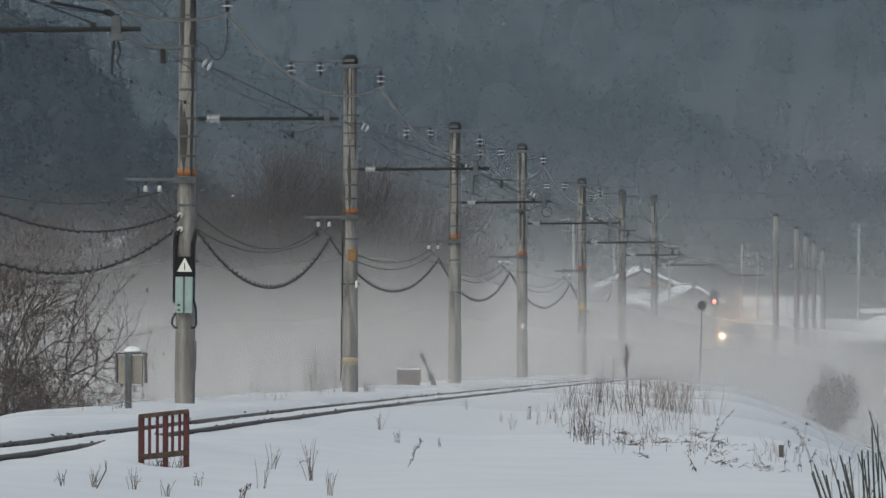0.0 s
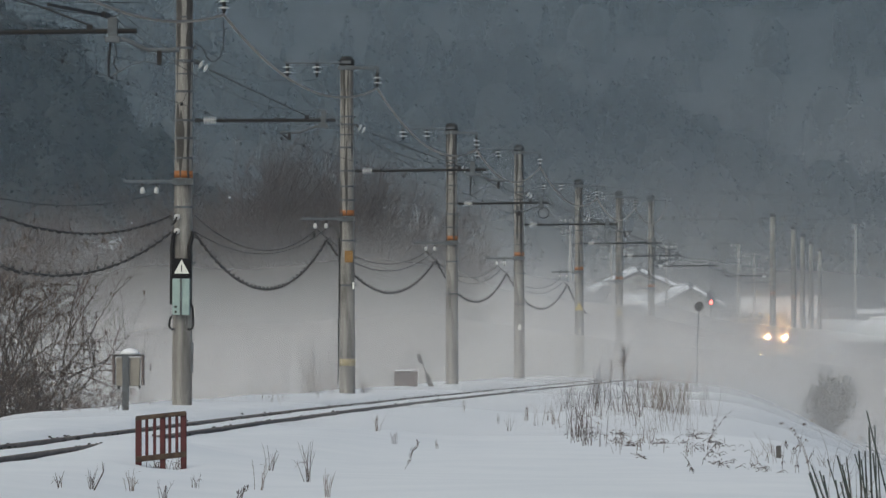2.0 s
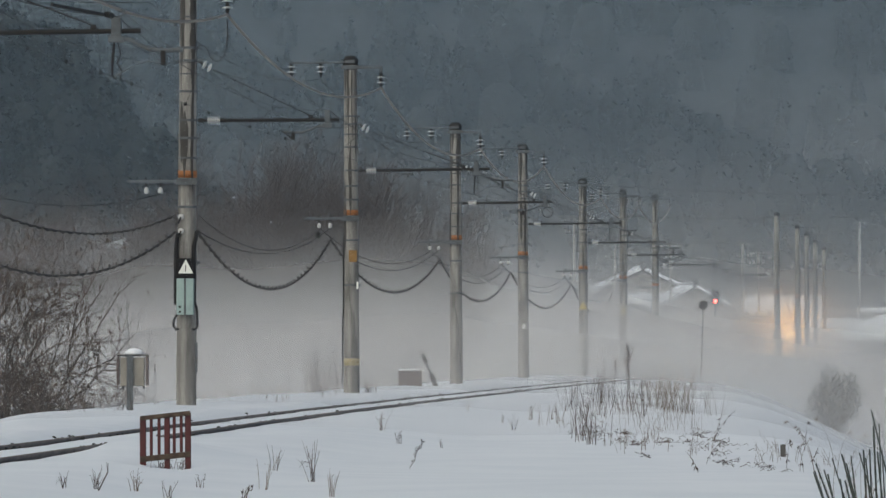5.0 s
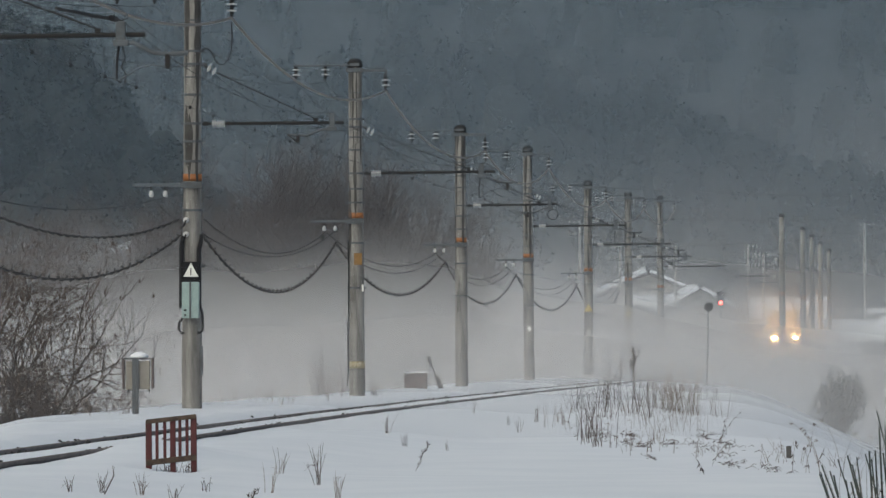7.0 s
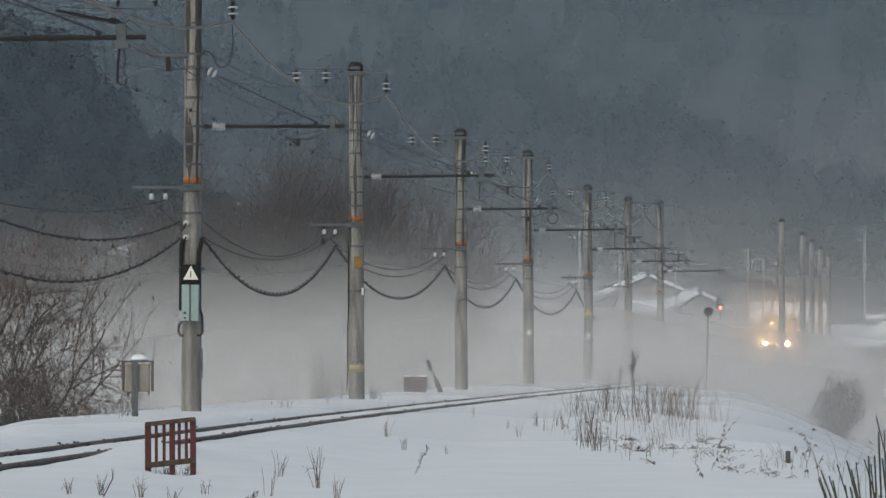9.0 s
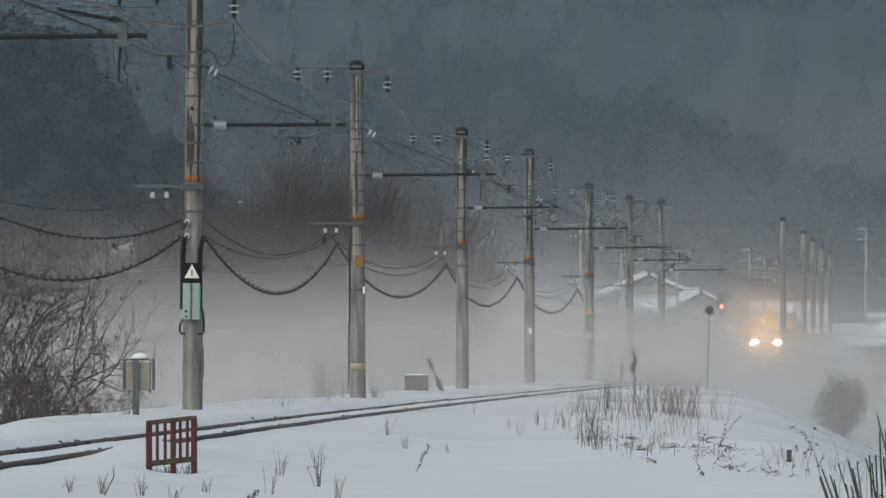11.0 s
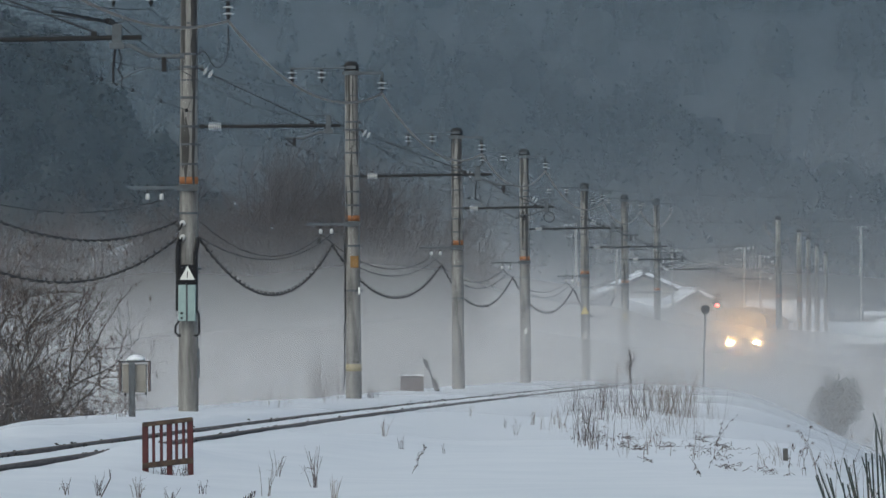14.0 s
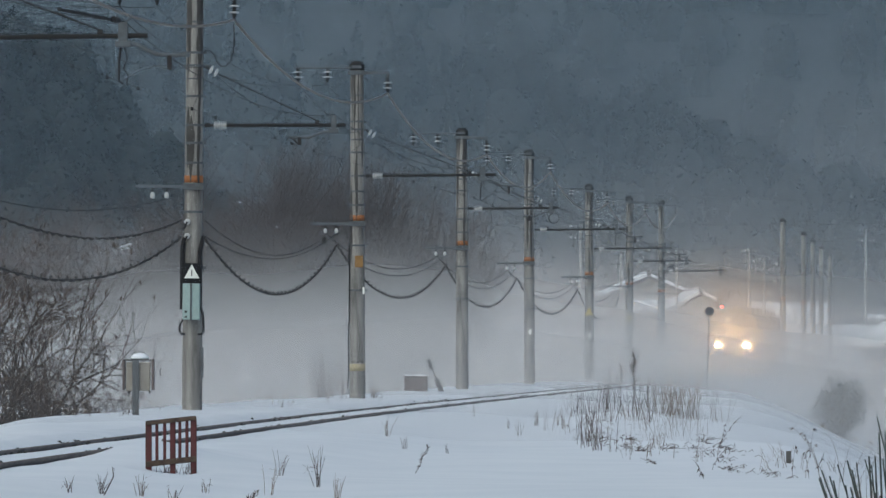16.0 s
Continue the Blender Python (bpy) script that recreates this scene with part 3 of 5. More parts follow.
        part("registration_bracket", Geo().box((hx, 0, 5.74), (0.14, 0.1, 0.34), 0.015).box((hx, 0, 5.60), (0.22, 0.11, 0.09), 0.012).tube([(hx - 0.09, 0, 6.02), (hx - 0.1, 0, 5.95), (hx, 0, 5.92), (hx + 0.1, 0, 5.95), (hx + 0.09, 0, 6.02)], 0.013, 5), STEEL, p)
        part("registration_arm", Geo().tube([(hx + 0.02, 0, 5.60), (hx + 0.18, 0, 5.60), (hx + 0.45, 0, 5.46), (hx + 0.68, 0, 5.44), (hx + 0.94, 0, 5.45)], 0.035, 10), STEEL, p, "grey curved registration arm")
        part("drop_bracket", Geo().box((hx + 0.66, 0, 5.34), (0.07, 0.07, 0.22), 0.012), DARK_STEEL, p)
        part("steady_arm", Geo().tube([(hx + 0.66, 0, 5.25), (hx + 0.45, 0, 5.29), (hx + 0.25, 0, 5.24), (hx - 0.02, 0, 5.08)], 0.014, 6), STEEL, p)
        part("jumper", Geo().tube([(hx - 0.03, 0, 5.56), (hx - 0.06, 0, 5.30), (hx - 0.06, 0, 5.08), (hx, 0, 5.04)], 0.018, 6).tube([(hx + 0.02, 0, 5.56), (hx + 0.06, 0, 5.40), (hx + 0.01, 0, 5.26), (hx + 0.07, 0, 5.16), (hx + 0.05, 0, 5.02)], 0.011, 5), RUBBER, p, "black jumper cable")
    return p


POLES = [(103.6, "push"), (145.6, "pull"), (186.8, "push"), (228.6, "pull"), (267.0, "push"), (314.0, "push"), (356.0, "pull"), (398.5, "push")]
FAR_POLES = [(457, "pull"), (515, "push"), (555, "pull"), (598, "push"), (652, "pull"), (668, "push")]
TOPS = {228.6: 8.14, 314.0: 8.38, 356.0: 8.80, 398.5: 9.50}
TURN = 0.0653


def pole_spot(y, far=False):
    if far:
        return Matrix.Translation((float(track_x(y)) + (2.62 if y < 460 else 2.92), y, track_z(y) - 0.05)) @ Matrix.Rotation(math.pi - TURN, 4, "Z")
    lean = {145.6: 0.0085}.get(y, 0.0)
    return Matrix.Translation((float(pole_line(y)) - 8 * lean, y, -0.085 if y < 110 else 0)) @ Matrix.Rotation(lean, 4, "Y") @ Matrix.Rotation(-TURN, 4, "Z")


def at_pole(y, x, z, far=False):
    return pole_spot(y, far) @ Vector((x, 0, z))


def sag(a, b, drop, n=18):
    return [Vector(a).lerp(Vector(b), k / n) - Vector((0, 0, 4 * drop * (k / n) * (1 - k / n))) for k in range(n + 1)]


def build_line():
    made = {}
    for i, (y, kind) in enumerate(POLES):
        top = TOPS.get(y, 8.55)
        if top != 8.55 or kind not in made or i < 5:
            ob = build_pole(kind, top, 3 + i, i == 1)
            made.setdefault(kind, ob)
            ob.matrix_basis = pole_spot(y)
        else:
            ob = copy_thing(made[kind], pole_spot(y))
        made[y] = ob
    far = {kind: build_pole(kind, 9.55, 40 + len(kind)) for kind in ("pull", "push")}
    far["pull"].matrix_basis, far["push"].matrix_basis = (pole_spot(y, True) for y, _ in FAR_POLES[:2])
    for y, kind in FAR_POLES[2:]:
        copy_thing(far[kind], pole_spot(y, True))
    dress_first(made[145.6])
    dress_second(made[186.8])
    for y in (267.0, 314.0):
        part("number_plate", Geo().box((0.03, -0.215, 1.98), (0.11, 0.02, 0.2), 0.008), SIGN_WHITE, made[y], "small white plate")
    for y in (314.0, 356.0):
        part("warning_sign", Geo().prism([(-0.19, 2.84), (0.19, 2.84), (0, 3.19)], -0.24, -0.225), SIGN_YELLOW, made[y], "yellow triangular warning sign")
    part("wire_ring", Geo().tube([(2.87 + 0.16 * math.cos(a), 0, 5.40 + 0.16 * math.sin(a)) for a in [6.2832 * k / 20 for k in range(21)]], 0.016, 6, False).tube([(2.87, 0, 5.56), (2.85, 0, 5.68)], 0.014, 5), RUBBER, made[228.6], "ring of coiled black wire")
    # feeders and the overhead line
    ys = [y for y, _ in POLES]
    runs = [ys[i:i + 2] for i in range(len(ys) - 1)]

    def run(name, label, x, z, drop, r, mat, n=5, spans=runs):
        line = []
        for a, b in spans:
            up = [TOPS.get(q, 8.55) - 8.55 if z > 7.5 else 0.0 for q in (a, b)]
            line += sag(at_pole(a, x, z + up[0]), at_pole(b, x, z + up[1]), drop)[(1 if line else 0):]
        g = Geo().tube(line, r, n)
        thing(name, g, mat, label, "cable", group="overhead cables")

    run("feeder_cable", "thick sagging feeder cable between pole tops", 0.78, 7.80, 0.78, 0.029, CABLE)
    run("feeder_wire", "thin high-voltage wire between pole tops", -0.76, 8.04, 0.55, 0.008, WIRE)
    run("feeder_wire", "thin high-voltage wire between pole tops", -1.51, 8.04, 0.55, 0.008, WIRE)
    run("ground_wire", "thin wire on pole side", 0.22, 6.86, 0.5, 0.007, WIRE)
    # messenger, contact wire and droppers
    def grips():
        pts = []
        for y, kind in POLES:
            pts.append((at_pole(y, 2.78 if kind == "pull" else 3.2, 5.93), at_pole(y, 2.1 if kind == "pull" else 3.2, 5.30 if kind == "pull" else 5.06)))
        for y, kind in FAR_POLES[:4]:
            pts.append((at_pole(y, 2.78, 5.93, True), at_pole(y, 2.6, 5.1, True)))
        return pts
    over = thing("overhead_line", None, None, "dark overhead contact line with clips over the track", "overhead line")
    lm, lc = [], []
    pts = grips()
    first = [pts[0][0] + (pts[0][0] - pts[1][0]), pts[0][1] + (pts[0][1] - pts[1][1])]
    pts = [first] + pts
    for i in range(len(pts) - 1):
        m, c = sag(pts[i][0], pts[i + 1][0], 0.42, 16), sag(pts[i][1], pts[i + 1][1], 0.03, 16)
        lm += m[(1 if lm else 0):]
        lc += c[(1 if lc else 0):]
        if i < 7:
            for k in range(1, 16, 2):
                g = Geo().tube([m[k], c[k]], 0.0028, 4).box(tuple(c[k]), (0.045, 0.07, 0.055), 0.012)
                part("dropper", g, BLACK, over)
    a, b = Vector(pts[0][0]).lerp(pts[1][0], 0.80), Vector(pts[0][0]).lerp(pts[1][0], 0.985)
    part("strain_rod", Geo().tube([a - Vector((0, 0, 0.22)), b - Vector((0, 0, 0.03))], [0.022, 0.026], 8).tube([b - Vector((0.02, 1.2, 0.06)), b - Vector((0, 0.2, 0.03))], 0.045, 8), DARK_STEEL, over, "dark strain fitting")
    part("messenger_wire", Geo().tube(lm, 0.0070, 5), WIRE, over)
    part("contact_wire", Geo().tube(lc, 0.0052, 5), WIRE, over)
    # telecom cables with spiral hangers
    def coil(a, b, drop, r=0.040, pitch=1.25):
        line, g = sag(a, b, drop, 60), Geo()
        long = sum((line[k + 1] - line[k]).length for k in range(60))
        n = int(long / pitch * 8)
        pts2 = []
        for k in range(n + 1):
            t = k / n * 60
            i = min(59, int(t))
            p = line[i].lerp(line[i + 1], t - i)
            w = 2 * math.pi * k / 8
            pts2.append(p + Vector((math.cos(w) * r, 0, math.sin(w) * r)))
        g.tube(pts2, 0.014, 4, False)
        return g, line
    hang = [(62.0, (-0.28, 3.50)), (103.6, (-0.28, 3.50)), (145.6, (-0.24, 3.50)), (186.8, (-0.52, 3.98)), (228.6, (-0.50, 3.98)), (267.0, (-0.45, 3.98)), (314.0, (-0.5, 3.98)), (356.0, (-0.5, 3.98))]
    for i in range(len(hang) - 1):
        (ya, (xa, za)), (yb, (xb, zb)) = hang[i], hang[i + 1]
        a, b = at_pole(ya, 0.22 if ya == 145.6 else xa, za), at_pole(yb, xb, zb)
        c = thing("telecom_cable", None, None, "sagging telecom cable with spiral hanger", "cable", group="telecom cables")
        g, line = coil(a, b, 1.02 if i == 1 else 1.20)
        part("spiral_hanger", g, WORN_CABLE, c)
        part("cable", Geo().tube([q - Vector((0, 0, 0.018)) for q in line[::3]], 0.016, 6), WORN_CABLE, c)
        u = thing("telecom_cable", None, None, "sagging telecom cable below pole cross-arm", "cable", group="telecom cables")
        up = [at_pole(q, *(((0.22 if q == ya else -0.24), 3.82) if q < 150 else (-0.78, 4.22))) for q in (ya, yb)]
        g, line = coil(up[0], up[1], 0.62, 0.02)
        if i in (0, 1):
            part("spiral_hanger", g, WORN_CABLE, u)
        part("cable", Geo().tube(line[::3], 0.012, 6), WORN_CABLE, u)
        w = Geo().tube(sag(at_pole(ya, -0.80 if i < 2 else 0.22 if i == 2 else -0.24, 4.25 if i < 2 else 3.5 if i == 2 else 3.62), at_pole(yb, -0.80 if i < 1 else -0.52, 4.25 if i != 1 else 4.25), 0.55), 0.010, 6)
        thing("telecom_wire", w, RUBBER, "sagging wire on white pin insulator", "cable", group="telecom cables")
    for (ya, _k), (yb, _j) in zip(FAR_POLES[:5], FAR_POLES[1:]):
        for x, z, drop, r in ((-0.6, 4.0, 1.3, 0.022), (-0.75, 4.3, 0.7, 0.014), (0.78, 9.0, 0.8, 0.026), (-1.5, 9.2, 0.5, 0.012)):
            thing("telecom_cable" if z < 5 else "feeder_cable", Geo().tube(sag(at_pole(ya, x, z, True), at_pole(yb, x, z, True), drop), r, 5), RUBBER if z < 5 else CABLE,
                  "dark cable sagging between far line poles" if z < 5 else "pale feeder cable between far pole tops", "cable", group="far line cables")
    # small drop from the first pole's cross-arm to its side
    thing("drop_wire", Geo().tube(sag(at_pole(145.6, -0.80, 4.25), at_pole(145.6, -0.2, 3.72), 0.05), 0.012, 6), RUBBER, "short service wire at a pole", "cable")


def dress_first(p):
    """Cable terminations, warning plate and switch box on the first pole."""
    part("loop_cable", Geo().tube([(0.18, -0.2, 7.13), (0.26, -0.2, 7.18), (0.34, -0.2, 7.17), (0.41, -0.2, 7.09), (0.46, -0.2, 6.96), (0.54, -0.2, 6.87), (0.64, -0.2, 6.87), (0.73, -0.2, 6.96), (0.79, -0.2, 7.15), (0.80, -0.15, 7.4), (0.78, -0.05, 7.7)], 0.014, 6), RUBBER, p, "black looping feeder cable")
    for x, pts in ((-0.19, [(-0.10, -0.16, 3.52), (-0.17, -0.16, 3.44), (-0.20, -0.16, 3.25), (-0.20, -0.16, 2.05)]), (0.19, [(0.20, -0.14, 3.50), (0.19, -0.16, 3.36), (0.15, -0.17, 3.2), (0.15, -0.17, 2.05)])):
        part("cable_duct", Geo().tube(pts, [0.03, 0.04, 0.045, 0.045], 8), RUBBER, p, "black cable duct")
    plate = part("warning_plate", Geo().box((0.0, -0.235, 2.76), (0.34, 0.02, 0.40), 0.008), BLACK, p, "black plate behind warning triangle")
    part("warning_triangle", Geo().prism([(-0.15, 2.66), (0.15, 2.66), (0.0, 2.94)], -0.262, -0.25), SIGN_WHITE, plate, "white triangular warning sign")
    part("mark", Geo().box((0, -0.268, 2.765), (0.018, 0.006, 0.13), 0.002), BLACK, plate, "black bar mark")
    box = part("switch_box", Geo().box((0.0, -0.29, 2.20), (0.34, 0.17, 0.72), 0.02), TEAL, p, "pale green steel switch box")
    part("seam", Geo().box((0.0, -0.385, 2.20), (0.035, 0.018, 0.72), 0.004), STEEL, box)
    part("box_door_hinge", Geo().box((-0.10, -0.38, 2.0), (0.05, 0.02, 0.04), 0.004).box((-0.10, -0.38, 1.90), (0.04, 0.02, 0.04), 0.004), DARK_STEEL, box)
    for s, x in ((-1, -0.13), (1, 0.13)):
        part("cable_loop", Geo().tube([(x, -0.24, 1.9 + 0.3 * (s > 0)), (x + 0.10 * s, -0.25, 1.75 + 0.2 * (s > 0)), (x + 0.11 * s, -0.25, 1.62), (x + 0.06 * s, -0.25, 1.55), (x, -0.25, 1.56)], 0.024, 8), RUBBER, p, "black looped cable")
    part("side_plate", Geo().box((0.20, -0.06, 1.0), (0.05, 0.1, 0.60), 0.012), STEEL, p)
    for z, x in ((3.78, -0.10), (3.50, -0.10)):
        part("eye_insulator", Geo().lathe([(0.03, -0.03), (0.06, -0.02), (0.06, 0.02), (0.03, 0.03)], 10, Matrix.Translation((x, -0.23, z)) @ Matrix.Rotation(radians(90), 4, "X")), CERAMIC, p, "white eye insulator", True)
        part("shackle", Geo().tube([(x, -0.26, z + 0.0), (x - 0.05, -0.26, z - 0.12), (x - 0.12, -0.24, z - 0.15)], 0.018, 6), RUBBER, p)


def dress_second(p):
    """Number plate, side cable and painted marks on the second pole."""
    part("ochre_plate", Geo().box((0.06, -0.215, 3.52), (0.21, 0.014, 0.30), 0.006), OCHRE, p, "ochre plate")
    part("white_tag", Geo().box((0.17, -0.16, 2.78), (0.05, 0.03, 0.18), 0.008), SIGN_WHITE, p, "small white tag")
    part("yellow_band", Geo().lathe([(shaft_r(0.8) + 0.004, 0.74), (shaft_r(0.8) + 0.0045, 0.92)], 22), YELLOW, p, "faded yellow band", True)
    part("side_cable", Geo().tube([(-0.2, -0.08, 4.0), (-0.19, -0.1, 3.2), (-0.20, -0.1, 2.0), (-0.215, -0.1, 1.95), (-0.22, -0.1, 0.6), (-0.25, -0.1, 0.3)], 0.018, 6), RUBBER, p, "black cable down the pole")
    part("bow_cable", Geo().tube([(-0.52, -0.1, 4.2), (-0.4, -0.1, 4.3), (-0.28, -0.1, 4.26), (-0.2, -0.1, 4.05)], 0.012, 6), RUBBER, p)
    part("splice_box", Geo().tube([(-0.84, -0.15, 3.98), (-0.84, -0.15, 4.14)], [0.05, 0.04], 8), DARK_STEEL, p)


# ---------------------------------------------------------------- the train
def body_outline(w=1.46, low=0.98, high=3.62):
    pts = [(-w + 0.10, low), (w - 0.10, low), (w, low + 0.12), (w, 3.05), (w - 0.08, 3.34), (w - 0.34, 3.53), (w - 0.8, high), (-w + 0.8, high), (-w + 0.34, 3.53), (-w + 0.08, 3.34), (-w, 3.05), (-w, low + 0.12)]
    return pts


def build_car(lead):
    """A car 19.5 m long; its front face is at y = 0 and looks to -y."""
    c = thing("train_car", None, None, "grey electric train car with lit headlamps" if lead else "grey electric train car", "train", group="electric train")
    part("body", Geo().prism(body_outline(), 0.0, 19.5), BODY, c)
    part("skirt", Geo().box((0, 9.75, 0.78), (2.7, 18.6, 0.5), 0.08), UNDER, c)
    for y in (3.0, 16.5):
        bogie = part("bogie", Geo().box((0, y, 0.55), (2.0, 2.9, 0.32), 0.06), UNDER, c)
        for dy in (-1.05, 1.05):
            part("wheelset", Geo().tube([(-0.60, y + dy, 0.43), (-0.47, y + dy, 0.43)], 0.43, 16).tube([(0.47, y + dy, 0.43), (0.60, y + dy, 0.43)], 0.43, 16).tube([(-0.5, y + dy, 0.43), (0.5, y + dy, 0.43)], 0.08, 8), RAIL, bogie)
    for s in (-1, 1):
        for k in range(6):
            part("side_window", Geo().box((s * 1.462, 3.1 + 2.7 * k, 2.35), (0.02, 1.5, 0.85), 0.008), GLASS, c)
        for k in range(3):
            part("side_door", Geo().box((s * 1.466, 1.75 + 7.3 * k, 2.05), (0.022, 1.25, 1.86), 0.008), FRONT, c)
    for y in (5.5, 13.5):
        part("cooling_unit", Geo().box((0, y, 3.80), (1.9, 3.2, 0.36), 0.08), BODY, c)
    if lead:
        part("front_mask", Geo().prism([(-1.38, 1.12), (1.38, 1.12), (1.43, 1.3), (1.43, 3.02), (1.33, 3.30), (1.05, 3.46), (-1.05, 3.46), (-1.33, 3.30), (-1.43, 3.02), (-1.43, 1.3)], -0.10, -0.004), FRONT, c)
        for x, w in ((-0.86, 0.88), (0.0, 0.66), (0.86, 0.88)):
            part("windscreen", Geo().box((x, -0.108, 2.68), (w, 0.02, 0.86), 0.008), GLASS, c)
        part("display_panel", Geo().box((0, -0.106, 3.27), (2.3, 0.02, 0.22), 0.008), GLASS, c)
        for x in (-0.30, -0.17):
            part("display_lamp", Geo().box((x, -0.12, 3.27), (0.07, 0.012, 0.10), 0.003), DISPLAY, c, "small lit display")
        for x in (-0.86, 0.86):
            lamp = part("headlamp_housing", Geo().box((x, -0.12, 1.68), (0.66, 0.06, 0.34), 0.025), BLACK, c)
            g = Geo()
            for dx in (-0.10, 0.10):
                g.lathe([(0.11, 0.0), (0.11, 0.003)], 18, Matrix.Translation((x + dx, -0.152, 1.68)) @ Matrix.Rotation(radians(90), 4, "X"))
            part("lamp_rim", Geo().box((x, -0.155, 1.68 + 0.14), (0.50, 0.05, 0.025), 0.008).box((x, -0.155, 1.68 - 0.14), (0.50, 0.05, 0.025), 0.008).box((x - 0.26, -0.155, 1.68), (0.025, 0.05, 0.30), 0.008).box((x + 0.26, -0.155, 1.68), (0.025, 0.05, 0.30), 0.008), BLACK, lamp)
            part("headlamp", g, HEADLAMP, lamp, "lit warm white headlamp")
        part("roof_cowl", Geo().box((0, 2.3, 3.72), (2.3, 3.2, 0.34), 0.12), BODY, c)
        part("apron", Geo().prism([(-1.2, 0.32), (1.2, 0.32), (1.32, 0.55), (1.36, 1.1), (-1.36, 1.1), (-1.32, 0.55)], -0.14, 0.2), UNDER, c)
        part("coupler", Geo().box((0, -0.30, 0.84), (0.26, 0.5, 0.24), 0.03), UNDER, c)
        for x in (-1.05, 1.05):
            part("wiper", Geo().tube([(x * 0.6, -0.125, 2.26), (x * 0.75, -0.13, 2.8)], 0.012, 5), BLACK, c)
        for y in (4.6,):
            pan = part("pantograph", Geo().box((0, y, 3.86), (1.5, 1.2, 0.07), 0.02).tube([(-0.55, y + 0.5, 3.9), (-0.42, y + 1.3, 4.5), (-0.25, y, 5.0)], 0.03, 6).tube([(0.55, y + 0.5, 3.9), (0.42, y + 1.3, 4.5), (0.25, y, 5.0)], 0.03, 6), DARK_STEEL, c, "raised pantograph")
            part("pan_head", Geo().tube([(-0.85, y, 4.85), (-0.6, y, 5.02), (0.6, y, 5.02), (0.85, y, 4.85)], 0.025, 6).tube([(-0.85, y + 0.3, 4.85), (-0.6, y + 0.3, 5.02), (0.6, y + 0.3, 5.02), (0.85, y + 0.3, 4.85)], 0.025, 6), DARK_STEEL, pan)
    return c


def build_lamp_mist():
    """The thin mist that rides before the lamps and takes their light."""
    out = []
    for ahead, radius, thick in ((0.5, 0.62, 0.08), (2.0, 3.6, 0.11), (5.0, 8.0, 0.13)):
        m = bpy.data.materials.new("lamp_mist")
        m.use_nodes = True
        n, l = m.node_tree.nodes, m.node_tree.links
        n.remove(n["Principled BSDF"])
        tc, ln = n.new("ShaderNodeTexCoord"), n.new("ShaderNodeVectorMath")
        ln.operation = "LENGTH"
        l.new(tc.outputs["Object"], ln.inputs[0])
        mr = n.new("ShaderNodeMapRange")
        mr.interpolation_type = "SMOOTHERSTEP"
        mr.inputs["From Min"].default_value, mr.inputs["From Max"].default_value = 0.0, radius
        mr.inputs["To Min"].default_value, mr.inputs["To Max"].default_value = thick, 0.0
        l.new(ln.outputs["Value"], mr.inputs["Value"])
        tr, tl, df, both, mix = (n.new("ShaderNode" + k) for k in ("BsdfTransparent", "BsdfTranslucent", "BsdfDiffuse", "MixShader", "MixShader"))
        tl.inputs["Color"].default_value = df.inputs["Color"].default_value = (*MIST, 1)
        both.inputs["Fac"].default_value = 0.12
        l.new(tl.outputs[0], both.inputs[1])
        l.new(df.outputs[0], both.inputs[2])
        l.new(mr.outputs["Result"], mix.inputs["Fac"])
        l.new(tr.outputs[0], mix.inputs[1])
        l.new(both.outputs[0], mix.inputs[2])
        l.new(mix.outputs[0], n["Material Output"].inputs["Surface"])
        for x in ((-0.86, 0.86) if radius < 1 else (0.0,)):
            g, k = Geo(), 28
            g.v = [(0, 0, 0)] + [(radius * math.cos(6.2832 * j / k), 0.12 * radius * math.sin(12.566 * j / k) * 0.2, radius * math.sin(6.2832 * j / k)) for j in range(k)]
            g.f = [(0, 1 + j, 1 + (j + 1) % k) for j in range(k)]
            ob = thing("mist_puff", g, m, "thin mist lit by train headlamps", "mist", kind="stuff", smooth=True)
            out.append((ob, ahead, x))
    return out


SPEED = 18.0


def front_y(t):
    """How far off the train's front is at t seconds."""
    return 437.0 + SPEED * (16.0 - t)


def car_pose(y):
    """A car whose front is at y and whose tail is 19.5 m behind on the rails."""
    a, b = Vector((float(track_x(y)), y, track_z(y))), Vector((float(track_x(y + 19.5)), y + 19.5, 0))
    return Matrix.Translation(a) @ Matrix.Rotation(-math.atan2(b.x - a.x, b.y - a.y), 4, "Z")


